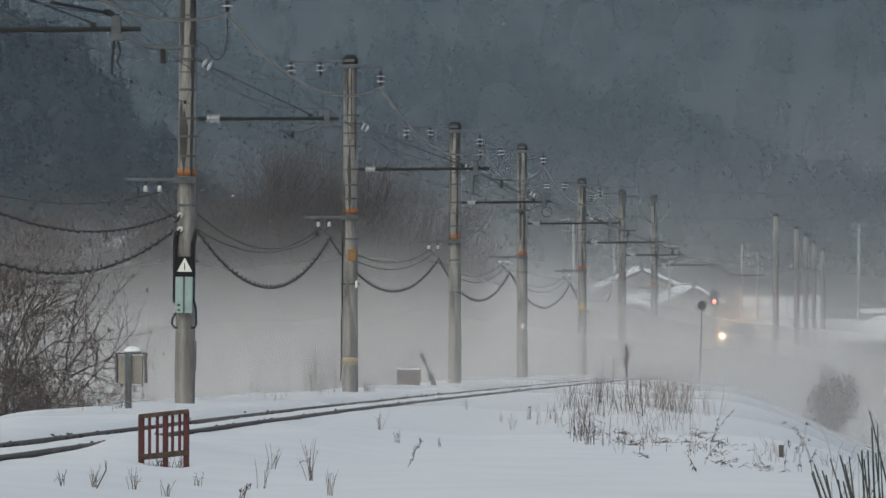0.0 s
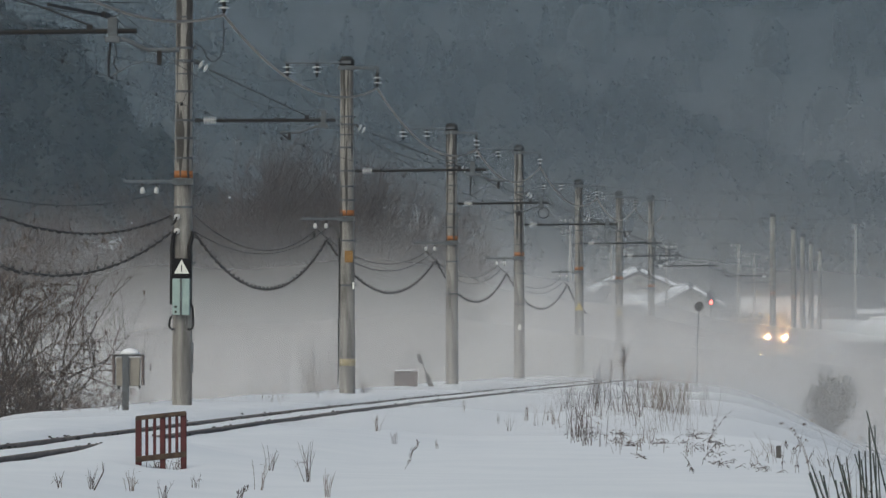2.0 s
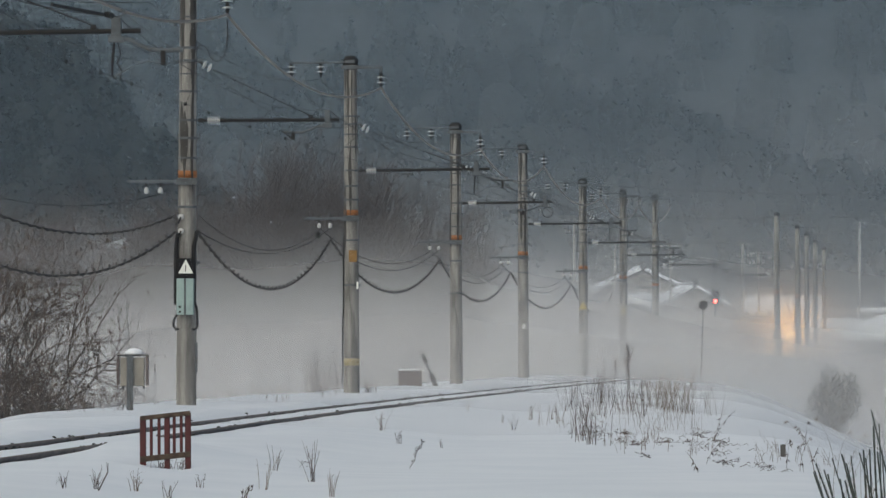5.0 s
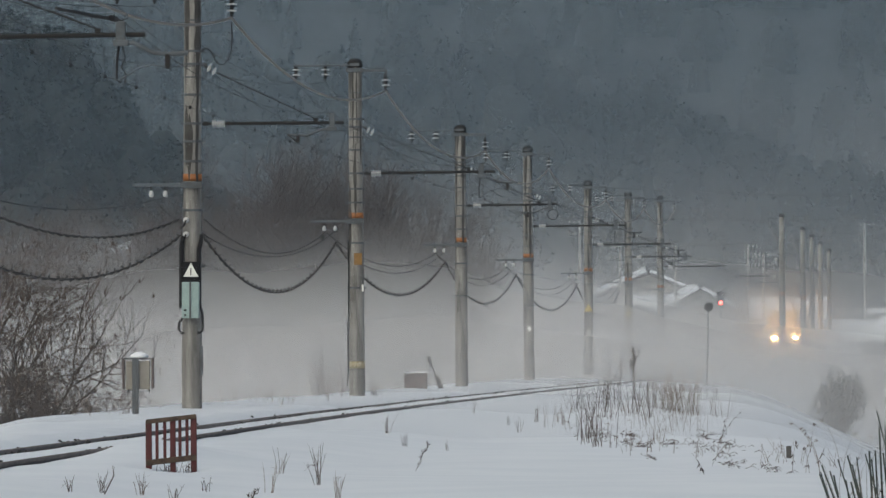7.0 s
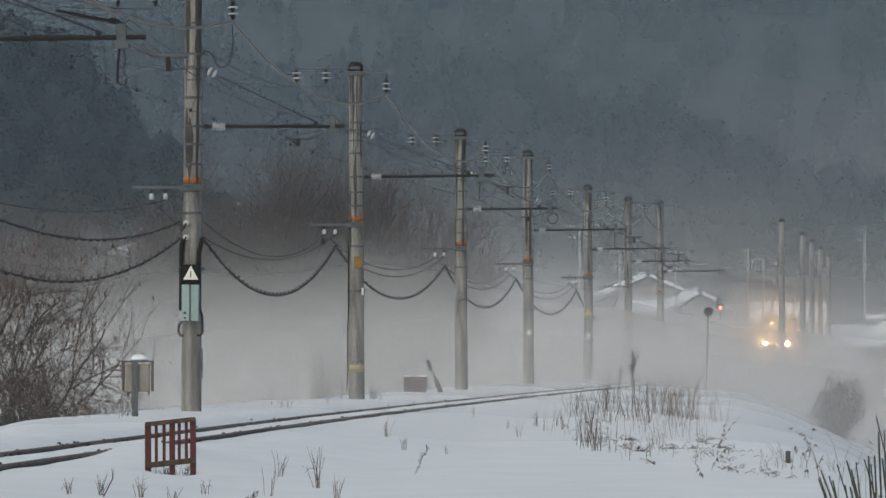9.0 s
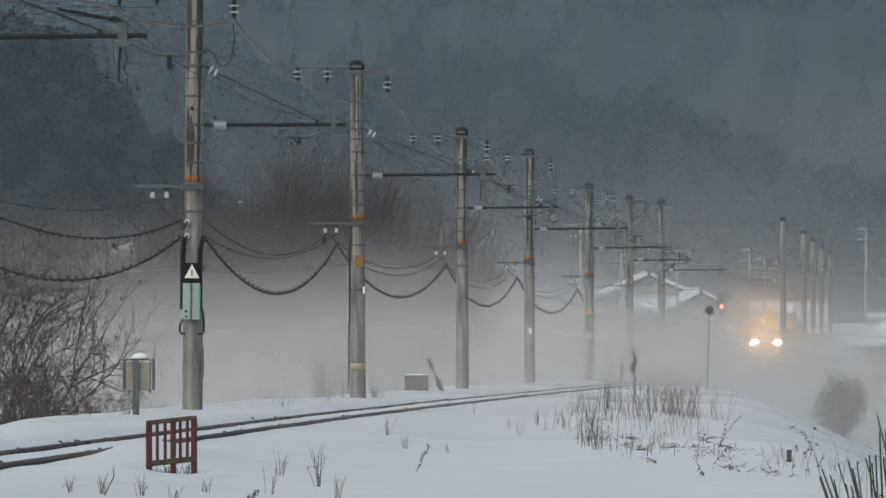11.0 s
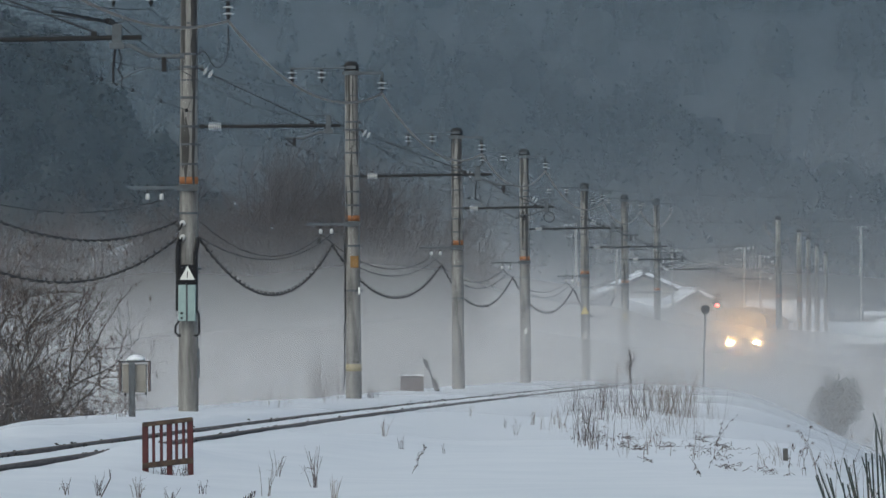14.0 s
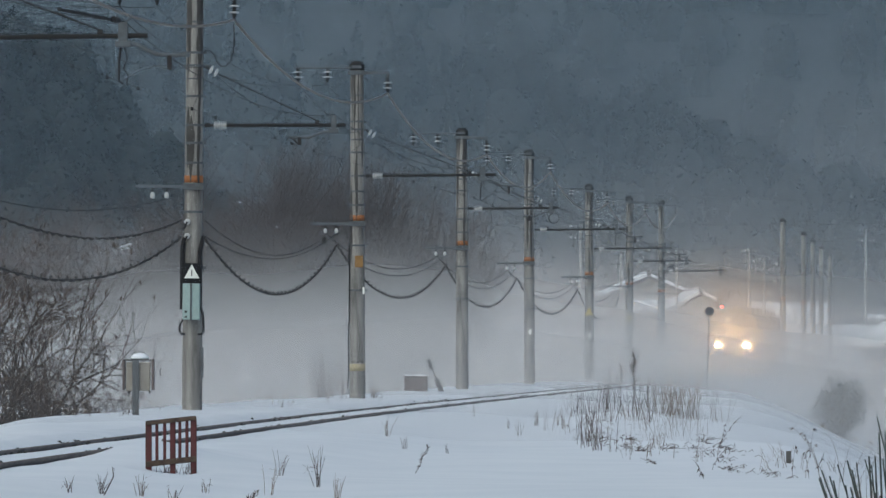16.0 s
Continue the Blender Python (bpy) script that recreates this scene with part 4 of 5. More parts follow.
# ---------------------------------------------------------------- trees, shrubs and weeds
def limb(g, tw, p, d, length, r, level, rnd, spread_=0.55, lift=0.10, forks=(5, 5, 5), out=None, fine=0.004, bend=0.13):
    """One limb with its side shoots; the finest go into tw."""
    n = 5 if level else 7
    pts, q, v = [p.copy()], p.copy(), d.copy()
    for k in range(n):
        v = (v + Vector((rnd.gauss(0, bend), rnd.gauss(0, bend), lift * rnd.uniform(0.2, 1.0)))).normalized()
        q = q + v * (length / n)
        pts.append(q.copy())
    radii = [r * (1 - 0.8 * k / n) for k in range(n + 1)]
    (g if level < 2 else tw).tube(pts, radii, (8, 5, 3, 3)[min(level, 3)], False)
    if level >= len(forks):
        if out is not None:
            out.append((pts[-1], v))
        return
    for _ in range(forks[level]):
        t = rnd.uniform(0.28 if level else 0.32, 1.0)
        i = min(n - 1, int(t * n))
        base = pts[i].lerp(pts[i + 1], t * n - i)
        side = Vector((rnd.gauss(0, 1), rnd.gauss(0, 1), rnd.gauss(0, 0.6))).normalized()
        nd = (v * (1 - spread_) + side * spread_ + Vector((0, 0, 0.12))).normalized()
        limb(g, tw, base, nd, length * rnd.uniform(0.42, 0.68), max(fine, radii[i] * 0.55), level + 1, rnd, spread_, lift, forks, out, fine, bend)


def grow(g, tw, p, d, length, r, level, kids, rnd, out, wander=0.10, lift=0.05, wide=(16, 42), fine=0.006, thin=0.58):
    """A branch that forks again and again; the two thickest orders go into g, the finer ones into tw."""
    n = (5, 4, 3, 2, 2, 1)[min(level, 5)]
    pts, q, v = [p.copy()], p.copy(), d.copy()
    for _ in range(n):
        v = (v + Vector((rnd.gauss(0, wander), rnd.gauss(0, wander), rnd.gauss(lift, wander * 0.6)))).normalized()
        q = q + v * (length / n)
        pts.append(q.copy())
    radii = [max(fine * 0.6, r * (1 - 0.42 * k / n)) for k in range(n + 1)]
    (g if level < 2 else tw).tube(pts, radii, (8, 6, 4, 3, 3, 3)[min(level, 5)], False)
    if level >= len(kids):
        out.append((pts[-1], v))
        return
    for c in range(kids[level]):
        t = 1.0 if c == 0 else rnd.uniform(0.35, 0.98)
        k = min(n - 1, int(t * n))
        base = pts[k].lerp(pts[k + 1], t * n - k)
        a = radians(rnd.uniform(*wide)) * (0.55 if c == 0 else 1.0)
        side = v.cross(Vector((rnd.gauss(0, 1), rnd.gauss(0, 1), rnd.gauss(0, 1)))).normalized()
        nd = (v * math.cos(a) + side * math.sin(a)).normalized()
        grow(g, tw, base, nd, length * rnd.uniform(0.52, 0.84), max(fine, r * thin * rnd.uniform(0.8, 1.1)), level + 1, kids, rnd, out, wander, lift, wide, fine, thin)


def build_tree(h, seed):
    """A leafless tree with several rising stems and a crown of fine twigs, h metres high."""
    rnd = random.Random(seed)
    t = thing("bare_tree", None, None, "leafless brown deciduous tree in mist", "tree", group="bare trees behind the line")
    g, tw, tips = Geo(), Geo(), []
    for k in range(3):
        d = Vector((rnd.gauss(0, 0.22), rnd.gauss(0, 0.22), 1)).normalized()
        grow(g, tw, Vector((rnd.gauss(0, 0.12), rnd.gauss(0, 0.12), 0)), d, h * rnd.uniform(0.26, 0.36), h * 0.011, 0, (4, 4, 4, 4, 3), rnd, tips, 0.12, 0.05, (20, 50), 0.0078)
    k = h / max(v[2] for v in g.v + tw.v)
    slim = min(1.0, 0.36 * h / (k * float(np.percentile([abs(v[0]) for v in tw.v], 96))))
    for q in (g, tw):
        q.v = [(x * k * slim, y * k * slim, z * k - 0.3) for x, y, z in q.v]
    part("trunk", g, BARK, t)
    part("twigs", tw, TWIG, t)
    sn = Geo()
    for p, _v in rnd.sample(tips, 3):
        r = rnd.uniform(0.018, 0.045)
        sn.lathe([(r * 0.5, -r * 0.4), (r * 1.4, 0), (r * 0.6, r * 0.5)], 6, Matrix.Translation((p.x * k * slim, p.y * k * slim, p.z * k - 0.3)) @ Matrix.Rotation(rnd.uniform(-0.8, 0.8), 4, "Y"))
    part("snow_clumps", sn, SNOW, t, "small clumps of snow")["kind"] = "stuff"
    return t


def build_wood():
    rnd = random.Random(21)
    stock = [build_tree(12.0, 30 + i) for i in range(6)]
    # x, distance and height of each tree
    spots = ((-11.9, 343, 11.4), (-8.6, 346, 11.4), (-6.2, 342, 11.2), (-4.4, 345, 10.6), (-2.9, 347, 9.6), (-1.9, 350, 8.0),
             (-10.3, 352, 11.0), (-7.4, 354, 11.8), (-5.4, 352, 11.2), (-3.9, 356, 10.6), (-2.5, 354, 9.2), (-1.5, 352, 6.4),
             (-12.9, 358, 10.0), (-9.3, 360, 11.8), (-6.8, 362, 12.0), (-4.9, 362, 11.4), (-3.2, 363, 10.0), (-2.1, 360, 8.4),
             (-3.4, 343, 9.6), (-2.4, 344, 9.0), (-1.3, 346, 8.2), (-0.7, 349, 7.0), (-5.2, 348, 10.6), (-1.8, 357, 9.0),
             (-15.0, 344, 10.0), (-17.6, 348, 9.4), (-13.6, 341, 8.4), (-20.2, 345, 9.0), (-22.5, 349, 9.2), (-19.0, 341, 7.4), (-16.3, 340, 7.6), (-21.4, 340, 7.2), (-23.6, 343, 7.8),
             (-24.5, 446, 6.4), (-21.6, 441, 7.0), (-19.0, 448, 6.2), (-16.4, 440, 7.2), (-13.8, 446, 6.4), (-11.5, 438, 7.0), (-27.0, 444, 6.8), (-22.8, 455, 6.0), (-17.6, 456, 5.8))
    for i, (x, y, h) in enumerate(spots):
        k = h / 9.9 * rnd.uniform(0.95, 1.03)
        m = Matrix.Translation((x, y, ground_z(x, y))) @ Matrix.Rotation(rnd.uniform(0, 6.28), 4, "Z") @ Matrix.Scale(k, 4)
        if i < len(stock):
            stock[i].matrix_basis = m
        else:
            ob = copy_thing(stock[i % len(stock)], m)
            ob.matrix_basis = m


def leaf(g, p, d, size, rnd, wide=0.22):
    """A folded withered leaf."""
    a = d.cross(Vector((rnd.gauss(0, 1), rnd.gauss(0, 1), rnd.gauss(0, 1)))).normalized()
    c = d.cross(a).normalized()
    tip, mid = p + d * size, p + d * size * 0.5
    g.add([p, mid + a * size * wide + c * size * 0.08, tip, mid - a * size * wide + c * size * 0.08, mid - c * size * 0.03], [(0, 1, 4), (1, 2, 4), (2, 3, 4), (3, 0, 4)])


def build_shrub(x, y, h, stems, seed, leafy, lean=(0, 0), label="bare shrub with withered brown leaves", wide=0.35, kids=(5, 4, 4, 2)):
    rnd = random.Random(seed)
    s = thing("shrub", None, None, label, "shrub", group="shrubs beside the line", m=Matrix.Translation((x, y, ground_z(x, y))))
    g, tw, lv, tips = Geo(), Geo(), Geo(), []
    for _ in range(stems):
        d = Vector((rnd.gauss(lean[0], 0.22), rnd.gauss(lean[1], 0.2), 1)).normalized()
        grow(g, tw, Vector((rnd.gauss(0, wide), rnd.gauss(0, wide), -0.15)), d, h * rnd.uniform(0.42, 0.58), 0.032 * rnd.uniform(0.7, 1.2), 0, kids, rnd, tips, 0.15, 0.02, (28, 72), 0.0040, 0.60)
    part("stems", g, BARK, s)
    part("twigs", tw, TWIG, s)
    spot = Vector((seed * 1.7, 0, 0))
    for p, v in tips:
        # leaves cling on in clusters
        if noise.noise(p * 1.6 + spot) * 0.9 + leafy > 0.42:
            for _ in range(rnd.randint(1, 3)):
                leaf(lv, p + Vector((rnd.gauss(0, 0.03), rnd.gauss(0, 0.03), rnd.gauss(0, 0.04))), Vector((rnd.gauss(0, 0.35), rnd.gauss(0, 0.35), -1)).normalized(), rnd.uniform(0.05, 0.13), rnd, 0.17)
    if lv.v:
        part("withered_leaves", lv, LEAF, s, "withered brown leaves")["kind"] = "stuff"


def build_bush(x, y, z, w, h, seed, label, clumps=900, leafy=0.12):
    """A dense rounded evergreen bush of many small leaf tufts."""
    rnd = random.Random(seed)
    b = thing("bush", None, None, label, "bush", m=Matrix.Translation((x, y, z)))
    g, tw = Geo(), Geo()
    for _ in range(26):
        d = Vector((rnd.gauss(0, 0.5), rnd.gauss(0, 0.5), 1)).normalized()
        limb(tw, tw, Vector((0, 0, -0.1)), d, h * rnd.uniform(0.5, 0.8), 0.022, 1, rnd, 0.5, 0.05, (4, 4, 3))
    for _ in range(clumps):
        d = Vector((rnd.gauss(0, 1), rnd.gauss(0, 1), rnd.gauss(0, 1))).normalized()
        lump = 0.92 + 0.6 * noise.noise(d * 1.9 + Vector((seed, 0, 0))) + 0.30 * noise.noise(d * 4.0 + Vector((0, seed, 0)))
        q = d * lump * (0.45 + 0.5 * rnd.random() ** 0.5 + (0.22 * rnd.random() if rnd.random() < 0.18 else 0.0))
        p = Vector((q.x * w / 2, q.y * w / 2, h * 0.5 + q.z * h / 2))
        if p.z < 0:
            continue
        for _k in range(4):
            leaf(g, p + Vector((rnd.gauss(0, 0.05), rnd.gauss(0, 0.05), rnd.gauss(0, 0.05))), Vector((rnd.gauss(0, 1), rnd.gauss(0, 1), rnd.gauss(0.3, 1))).normalized(), leafy * rnd.uniform(0.7, 1.6), rnd)
    part("twigs", tw, BARK, b)
    part("leaves", g, SHRUB, b)["kind"] = "stuff"


def reed(g, x, y, h, rnd, r=0.004, lean=0.12, head=0.0, broken=0.15, shoots=0):
    """One dry stalk with a slight curve, maybe bent over, maybe with a seed head and side shoots."""
    z, a = ground_z(x, y), rnd.gauss(0, lean)
    b, c = rnd.gauss(0, lean), rnd.gauss(0, lean * 0.5)
    pts = [Vector((x, y, z - 0.03))] + [Vector((x + (a * t + c * t * t) * h, y + b * h * t, z + h * t)) for t in (0.3, 0.6, 0.85, 1.0)]
    if rnd.random() < broken:
        s = rnd.choice((-1, 1))
        bend = pts[2]
        pts[3:] = [bend + Vector((s * h * rnd.uniform(0.15, 0.3), 0, h * rnd.uniform(-0.05, 0.12))), bend + Vector((s * h * rnd.uniform(0.3, 0.5), 0, h * rnd.uniform(-0.35, 0.0)))]
    g.tube(pts, [r * 1.25, r * 1.1, r, r * 0.8, r * 0.4], 4, False)
    for _ in range(shoots):
        t = rnd.uniform(1.0, 3.6)
        p = pts[int(t)].lerp(pts[int(t) + 1], t % 1)
        d = Vector((rnd.gauss(0, 0.35), rnd.gauss(0, 0.3), rnd.uniform(0.4, 1.0))).normalized() * h * rnd.uniform(0.12, 0.3)
        g.tube([p, p + d * 0.6, p + d + Vector((d.x * 0.4, 0, -0.1 * abs(d.z)))], [r * 0.6, r * 0.5, r * 0.25], 3, False)
    if head:
        top = pts[-1]
        for _ in range(int(head)):
            leaf(g, top + Vector((rnd.gauss(0, 0.010), 0, -rnd.uniform(0, h * 0.16))), Vector((rnd.gauss(0, 0.45), rnd.gauss(0, 0.45), rnd.uniform(0.2, 1))).normalized(), rnd.uniform(0.025, 0.055), rnd, 0.13)


def reed_patch(name, label, x0, x1, y0, y1, n, h, seed, mat, r=0.004, lean=0.12, heads=0.2, broken=0.15, shoots=0, clump=0.07):
    rnd, g = random.Random(seed), Geo()
    tufts = [(rnd.uniform(x0, x1), rnd.uniform(y0, y1), rnd.uniform(0.55, 1.1)) for _ in range(max(2, n // 5))]
    for _ in range(n):
        cx, cy, tall = rnd.choice(tufts)
        reed(g, cx + rnd.gauss(0, clump), cy + rnd.gauss(0, 0.9), h * tall * rnd.uniform(0.5, 1.1), rnd, r * rnd.uniform(0.6, 1.3), lean, 6 if rnd.random() < heads else 0, broken, rnd.randint(0, shoots))
    thing(name, g, mat, label, "dry grass", kind="stuff")


def weed(x, y, h, seed, mat, stalks=4, label="small dry weed poking out of snow", leaves=0, lean=0.2, r=0.004):
    rnd, g = random.Random(seed), Geo()
    for _ in range(2 * stalks):
        reed(g, x + rnd.gauss(0, 0.018), y + rnd.gauss(0, 0.1), h * rnd.uniform(0.5, 1.05), rnd, 0.7 * r, lean, leaves, 0.12, rnd.randint(0, 3))
    thing("dry_weed", g, mat, label, "weed", kind="stuff")


def feather_weed(x, y, h, seed, lean, low, leaves, size):
    """A dark stem with small withered seed leaves close along its upper part, and two side plumes."""
    rnd, g, z = random.Random(seed), Geo(), ground_z(x, y)

    def plume(base, tall, slope, thick, count):
        pts = [base + Vector((slope * tall * (k / 8) + 0.012 * math.sin(k * 1.7 + seed), 0, tall * k / 8)) for k in range(9)]
        g.tube(pts, [thick * (1 - 0.09 * k) for k in range(9)], 5, False)
        for _ in range(count):
            t = (low + (1 - low) * rnd.random() ** 0.8) * 7.99
            p = pts[int(t)].lerp(pts[int(t) + 1], t % 1)
            leaf(g, p, Vector((rnd.gauss(0, 0.5), rnd.gauss(0, 0.4), rnd.uniform(0.2, 1.0))).normalized(), size * rnd.uniform(0.4, 1.3), rnd, 0.10)
        return pts
    main = plume(Vector((x, y, z - 0.03)), h, lean, 0.008 * h, leaves)
    plume(main[5], h * 0.32, lean + 0.30, 0.005 * h, leaves // 5)
    plume(main[4], h * 0.30, lean - 0.28, 0.005 * h, leaves // 7)
    thing("withered_plant", g, WITHERED, "dark withered seed plume standing in snow", "plant", group="withered plants")


def debris(x, y, w, seed):
    """A dark flattened clump of dead leaves breaking through the snow."""
    rnd, g, z = random.Random(seed), Geo(), ground_z(x, y)
    for _ in range(60):
        a = Vector((x + rnd.gauss(0, w * 0.22), y + rnd.gauss(0, 1.0), z + abs(rnd.gauss(0, w * 0.10)) - 0.01))
        leaf(g, a, Vector((rnd.gauss(0.5, 0.7), rnd.gauss(0, 0.5), rnd.gauss(-0.1, 0.35))).normalized(), w * rnd.uniform(0.15, 0.4), rnd, 0.12)
    thing("leaf_litter", g, WITHERED, "dark clump of dead leaves breaking through snow", "dead leaves", kind="stuff")


def drooping_plant(x, y, h, seed, lean):
    """A thin bent stem with hanging lance-shaped leaves."""
    rnd, g, z = random.Random(seed), Geo(), ground_z(x, y)
    pts = [Vector((x + lean * h * (k / 6) ** 1.4, y, z - 0.02 + h * (k / 6) * (1 - 0.12 * (k / 6) ** 2))) for k in range(7)]
    g.tube(pts, [0.0028 - 0.0003 * k for k in range(7)], 4, False)
    for k in range(6):
        p = pts[rnd.randint(2, 6)]
        for _ in range(2):
            leaf(g, p, Vector((rnd.gauss(0, 0.6), rnd.gauss(0, 0.3), -0.9)).normalized(), rnd.uniform(0.035, 0.075), rnd, 0.10)
    thing("withered_plant", g, WITHERED, "withered thin plant with drooping leaves", "plant", group="withered plants")


def snow_tuft(x, y, w, seed):
    """A low dark tuft of flattened grass that shows under the snow's lip."""
    rnd, g, z = random.Random(seed), Geo(), ground_z(x, y)
    for _ in range(26):
        a = Vector((x + rnd.gauss(0, w * 0.2), y + rnd.gauss(0, 3.0), 0))
        a.z = ground_z(a.x, a.y) - 0.01
        d = Vector((rnd.gauss(0.5, 0.6), rnd.gauss(-0.3, 0.4), rnd.uniform(0.1, 0.7))).normalized()
        b = a + d * rnd.uniform(0.04, 0.13)
        g.tube([a, b, b + Vector((d.x * 0.06, d.y * 0.06, -0.04))], [0.0045, 0.0035, 0.002], 3, False)
    thing("grass_tuft", g, WITHERED, "flattened dark grass tuft under snow", "grass", kind="stuff")


def build_plants():
    build_wood()
    # the thicket beside the line
    for i, (x, y, h, stems, leafy, lean) in enumerate(((-8.5, 146, 4.3, 3, 0.38, (-0.05, 0)), (-9.2, 149, 4.9, 3, 0.28, (-0.1, 0)), (-8.35, 147, 3.8, 1, 0.34, (0.08, 0)), (-8.45, 148, 3.2, 1, -0.1, (0.7, 0)),
                                                        (-8.9, 145, 4.0, 3, 0.38, (0.0, 0)), (-9.5, 147, 4.5, 3, 0.3, (0.05, 0)), (-8.15, 146, 1.5, 2, 0.05, (0.15, 0)), (-8.7, 145, 1.6, 3, 0.3, (0, 0)),
                                                        (-7.85, 147, 0.9, 2, 0.0, (0.2, 0)), (-9.1, 145, 1.9, 3, 0.35, (0.05, 0)))):
        build_shrub(x, y, h, stems, 60 + i, leafy, lean)
    build_bush(-8.75, 146, ground_z(-8.75, 146) - 0.1, 1.8, 1.0, 70, "low tangled brown undergrowth dusted with snow", 240, 0.08)
    build_bush(-8.0, 147, ground_z(-8.0, 147) - 0.1, 1.2, 0.7, 71, "low tangled brown undergrowth dusted with snow", 140, 0.08)
    build_bush(14.45, 272, ground_z(14.45, 272) - 0.1, 1.9, 2.35, 72, "round evergreen bush in mist beside the bank", 800, 0.11)
    build_bush(18.9, 296, ground_z(18.9, 296) - 0.1, 2.4, 3.2, 73, "round evergreen bush in mist beside the bank", 700, 0.13)
    build_bush(28.5, 702, -0.4, 3.9, 4.7, 74, "dark garden tree with snow cap in mist", 3000)
    # growth along the far shoulder of the track
    reed_patch("dry_grass", "dry brown grass beside a pole", -3.4, -2.7, 182, 192, 44, 1.05, 80, WITHERED, 0.0030, 0.26, 0.5, 0.1, 4, 0.1)
    reed_patch("dry_grass", "dry brown grass beside a pole", -2.1, -1.75, 186, 190, 20, 0.4, 81, WITHERED, 0.004, 0.16, 0.2, 0.1, 2)
    reed_patch("dry_grass", "sparse thin dry grass on snowy shoulder", -5.0, -2.6, 146, 170, 40, 0.4, 82, DRY, 0.0022, 0.2, 0.1, 0.2, 1, 0.15)
    reed_patch("dry_grass", "dry grass at foot of thicket", -7.0, -5.5, 126, 138, 70, 0.6, 83, WITHERED, 0.0028, 0.25, 0.2, 0.2, 3, 0.12)
    # reeds on the near bank
    reed_patch("reeds", "dry brown reeds in snow", 1.62, 2.14, 122, 138, 30, 0.42, 84, DRY, 0.0028, 0.16, 0.1, 0.2, 1, 0.05)
    reed_patch("reeds", "dark dry reeds in snow", 1.98, 2.30, 102, 118, 40, 0.80, 85, WITHERED, 0.0030, 0.17, 0.06, 0.22, 3, 0.05)
    reed_patch("reeds", "tall dark dry reeds on snow hump", 2.6, 3.9, 136, 166, 84, 0.86, 86, WITHERED, 0.0032, 0.19, 0.12, 0.25, 3, 0.07)
    reed_patch("reeds", "fine pale dry brush on snow hump", 4.2, 5.1, 138, 158, 170, 0.95, 87, DRY, 0.0021, 0.24, 0.0, 0.05, 5, 0.16)
    reed_patch("reeds", "fine pale dry brush on snow hump", 2.9, 4.2, 124, 142, 100, 0.5, 89, DRY, 0.0020, 0.28, 0.0, 0.15, 3, 0.12)
    reed_patch("reeds", "sparse dry reeds on snow slope", 2.3, 3.4, 94, 122, 40, 0.34, 88, DRY, 0.0024, 0.22, 0.2, 0.35, 2, 0.1)
    reed_patch("reeds", "sparse dry reeds on snow slope", 3.9, 5.2, 90, 104, 34, 0.28, 78, DRY, 0.0020, 0.3, 0.1, 0.35, 2, 0.12)
    feather_weed(4.12, 163, 1.25, 90, -0.05, 0.42, 130, 0.085)
    feather_weed(3.70, 160, 0.95, 92, 0.03, 0.60, 40, 0.06)
    for i, (x, y, w) in enumerate(((2.75, 112, 0.5), (3.1, 108, 0.6), (3.5, 106, 0.45), (4.15, 118, 0.5), (3.95, 104, 0.5), (3.6, 98, 0.35), (3.75, 88, 0.4), (2.4, 118, 0.4))):
        snow_tuft(x, y, w, 100 + i)
    for i, (x, y, h, lean) in enumerate(((4.0, 86, 0.42, 0.1), (4.1, 84, 0.36, -0.15), (4.9, 100, 0.48, 0.1), (5.0, 102, 0.4, -0.2), (3.7, 102, 0.62, 0.55), (3.9, 106, 0.5, 0.2), (3.2, 90, 0.35, 0.6), (2.9, 84, 0.3, -0.5), (4.5, 90, 0.3, 0.3))):
        drooping_plant(x, y, h, 120 + i, lean)
    for i, (x, y, w) in enumerate(((3.3, 109, 0.20), (3.95, 115, 0.18), (3.94, 107, 0.20), (3.42, 90, 0.20), (2.87, 118, 0.22), (2.74, 106, 0.25), (2.6, 97, 0.18), (2.66, 112, 0.2))):
        debris(x, y, w, 170 + i)
    # single weeds in the open snow
    for i, (x, y, h, k) in enumerate(((-0.99, 115, 0.36, 4), (-0.65, 103.5, 0.2, 3), (-0.03, 100.5, 0.14, 2), (-1.75, 71, 0.32, 3), (-1.83, 79.4, 0.28, 3), (-1.34, 74.3, 0.42, 5), (-1.05, 68.3, 0.26, 4),
                                      (1.14, 122, 0.25, 3), (1.05, 133, 0.18, 2), (0.47, 148, 0.3, 2), (-2.34, 70, 0.14, 3), (-3.1, 65.5, 0.18, 5), (-2.8, 66.5, 0.2, 5), (-2.45, 65.5, 0.17, 4), (-3.35, 64.5, 0.15, 4))):
        weed(x, y, h, 140 + i, WITHERED if i % 3 else DRY, k, r=0.0032)
    feather_weed(-0.42, 87.5, 0.36, 160, 0.42, 0.1, 70, 0.035)
    weed(-1.8, 65.5, 0.17, 161, LEAF, 2, "withered dark weed in snow", 5, 0.3, 0.006)
    st = Geo().tube([(-3.14, 65.0, -0.26), (-2.99, 65.2, 0.05), (-2.985, 65.2, 0.13)], [0.007, 0.006, 0.003], 5).tube([(-2.99, 65.2, 0.05), (-3.0, 65.2, 0.14)], [0.004, 0.002], 4)
    thing("bare_twig", st, WITHERED, "bare leaning twig sticking out of snow", "twig")
    build_stalks()


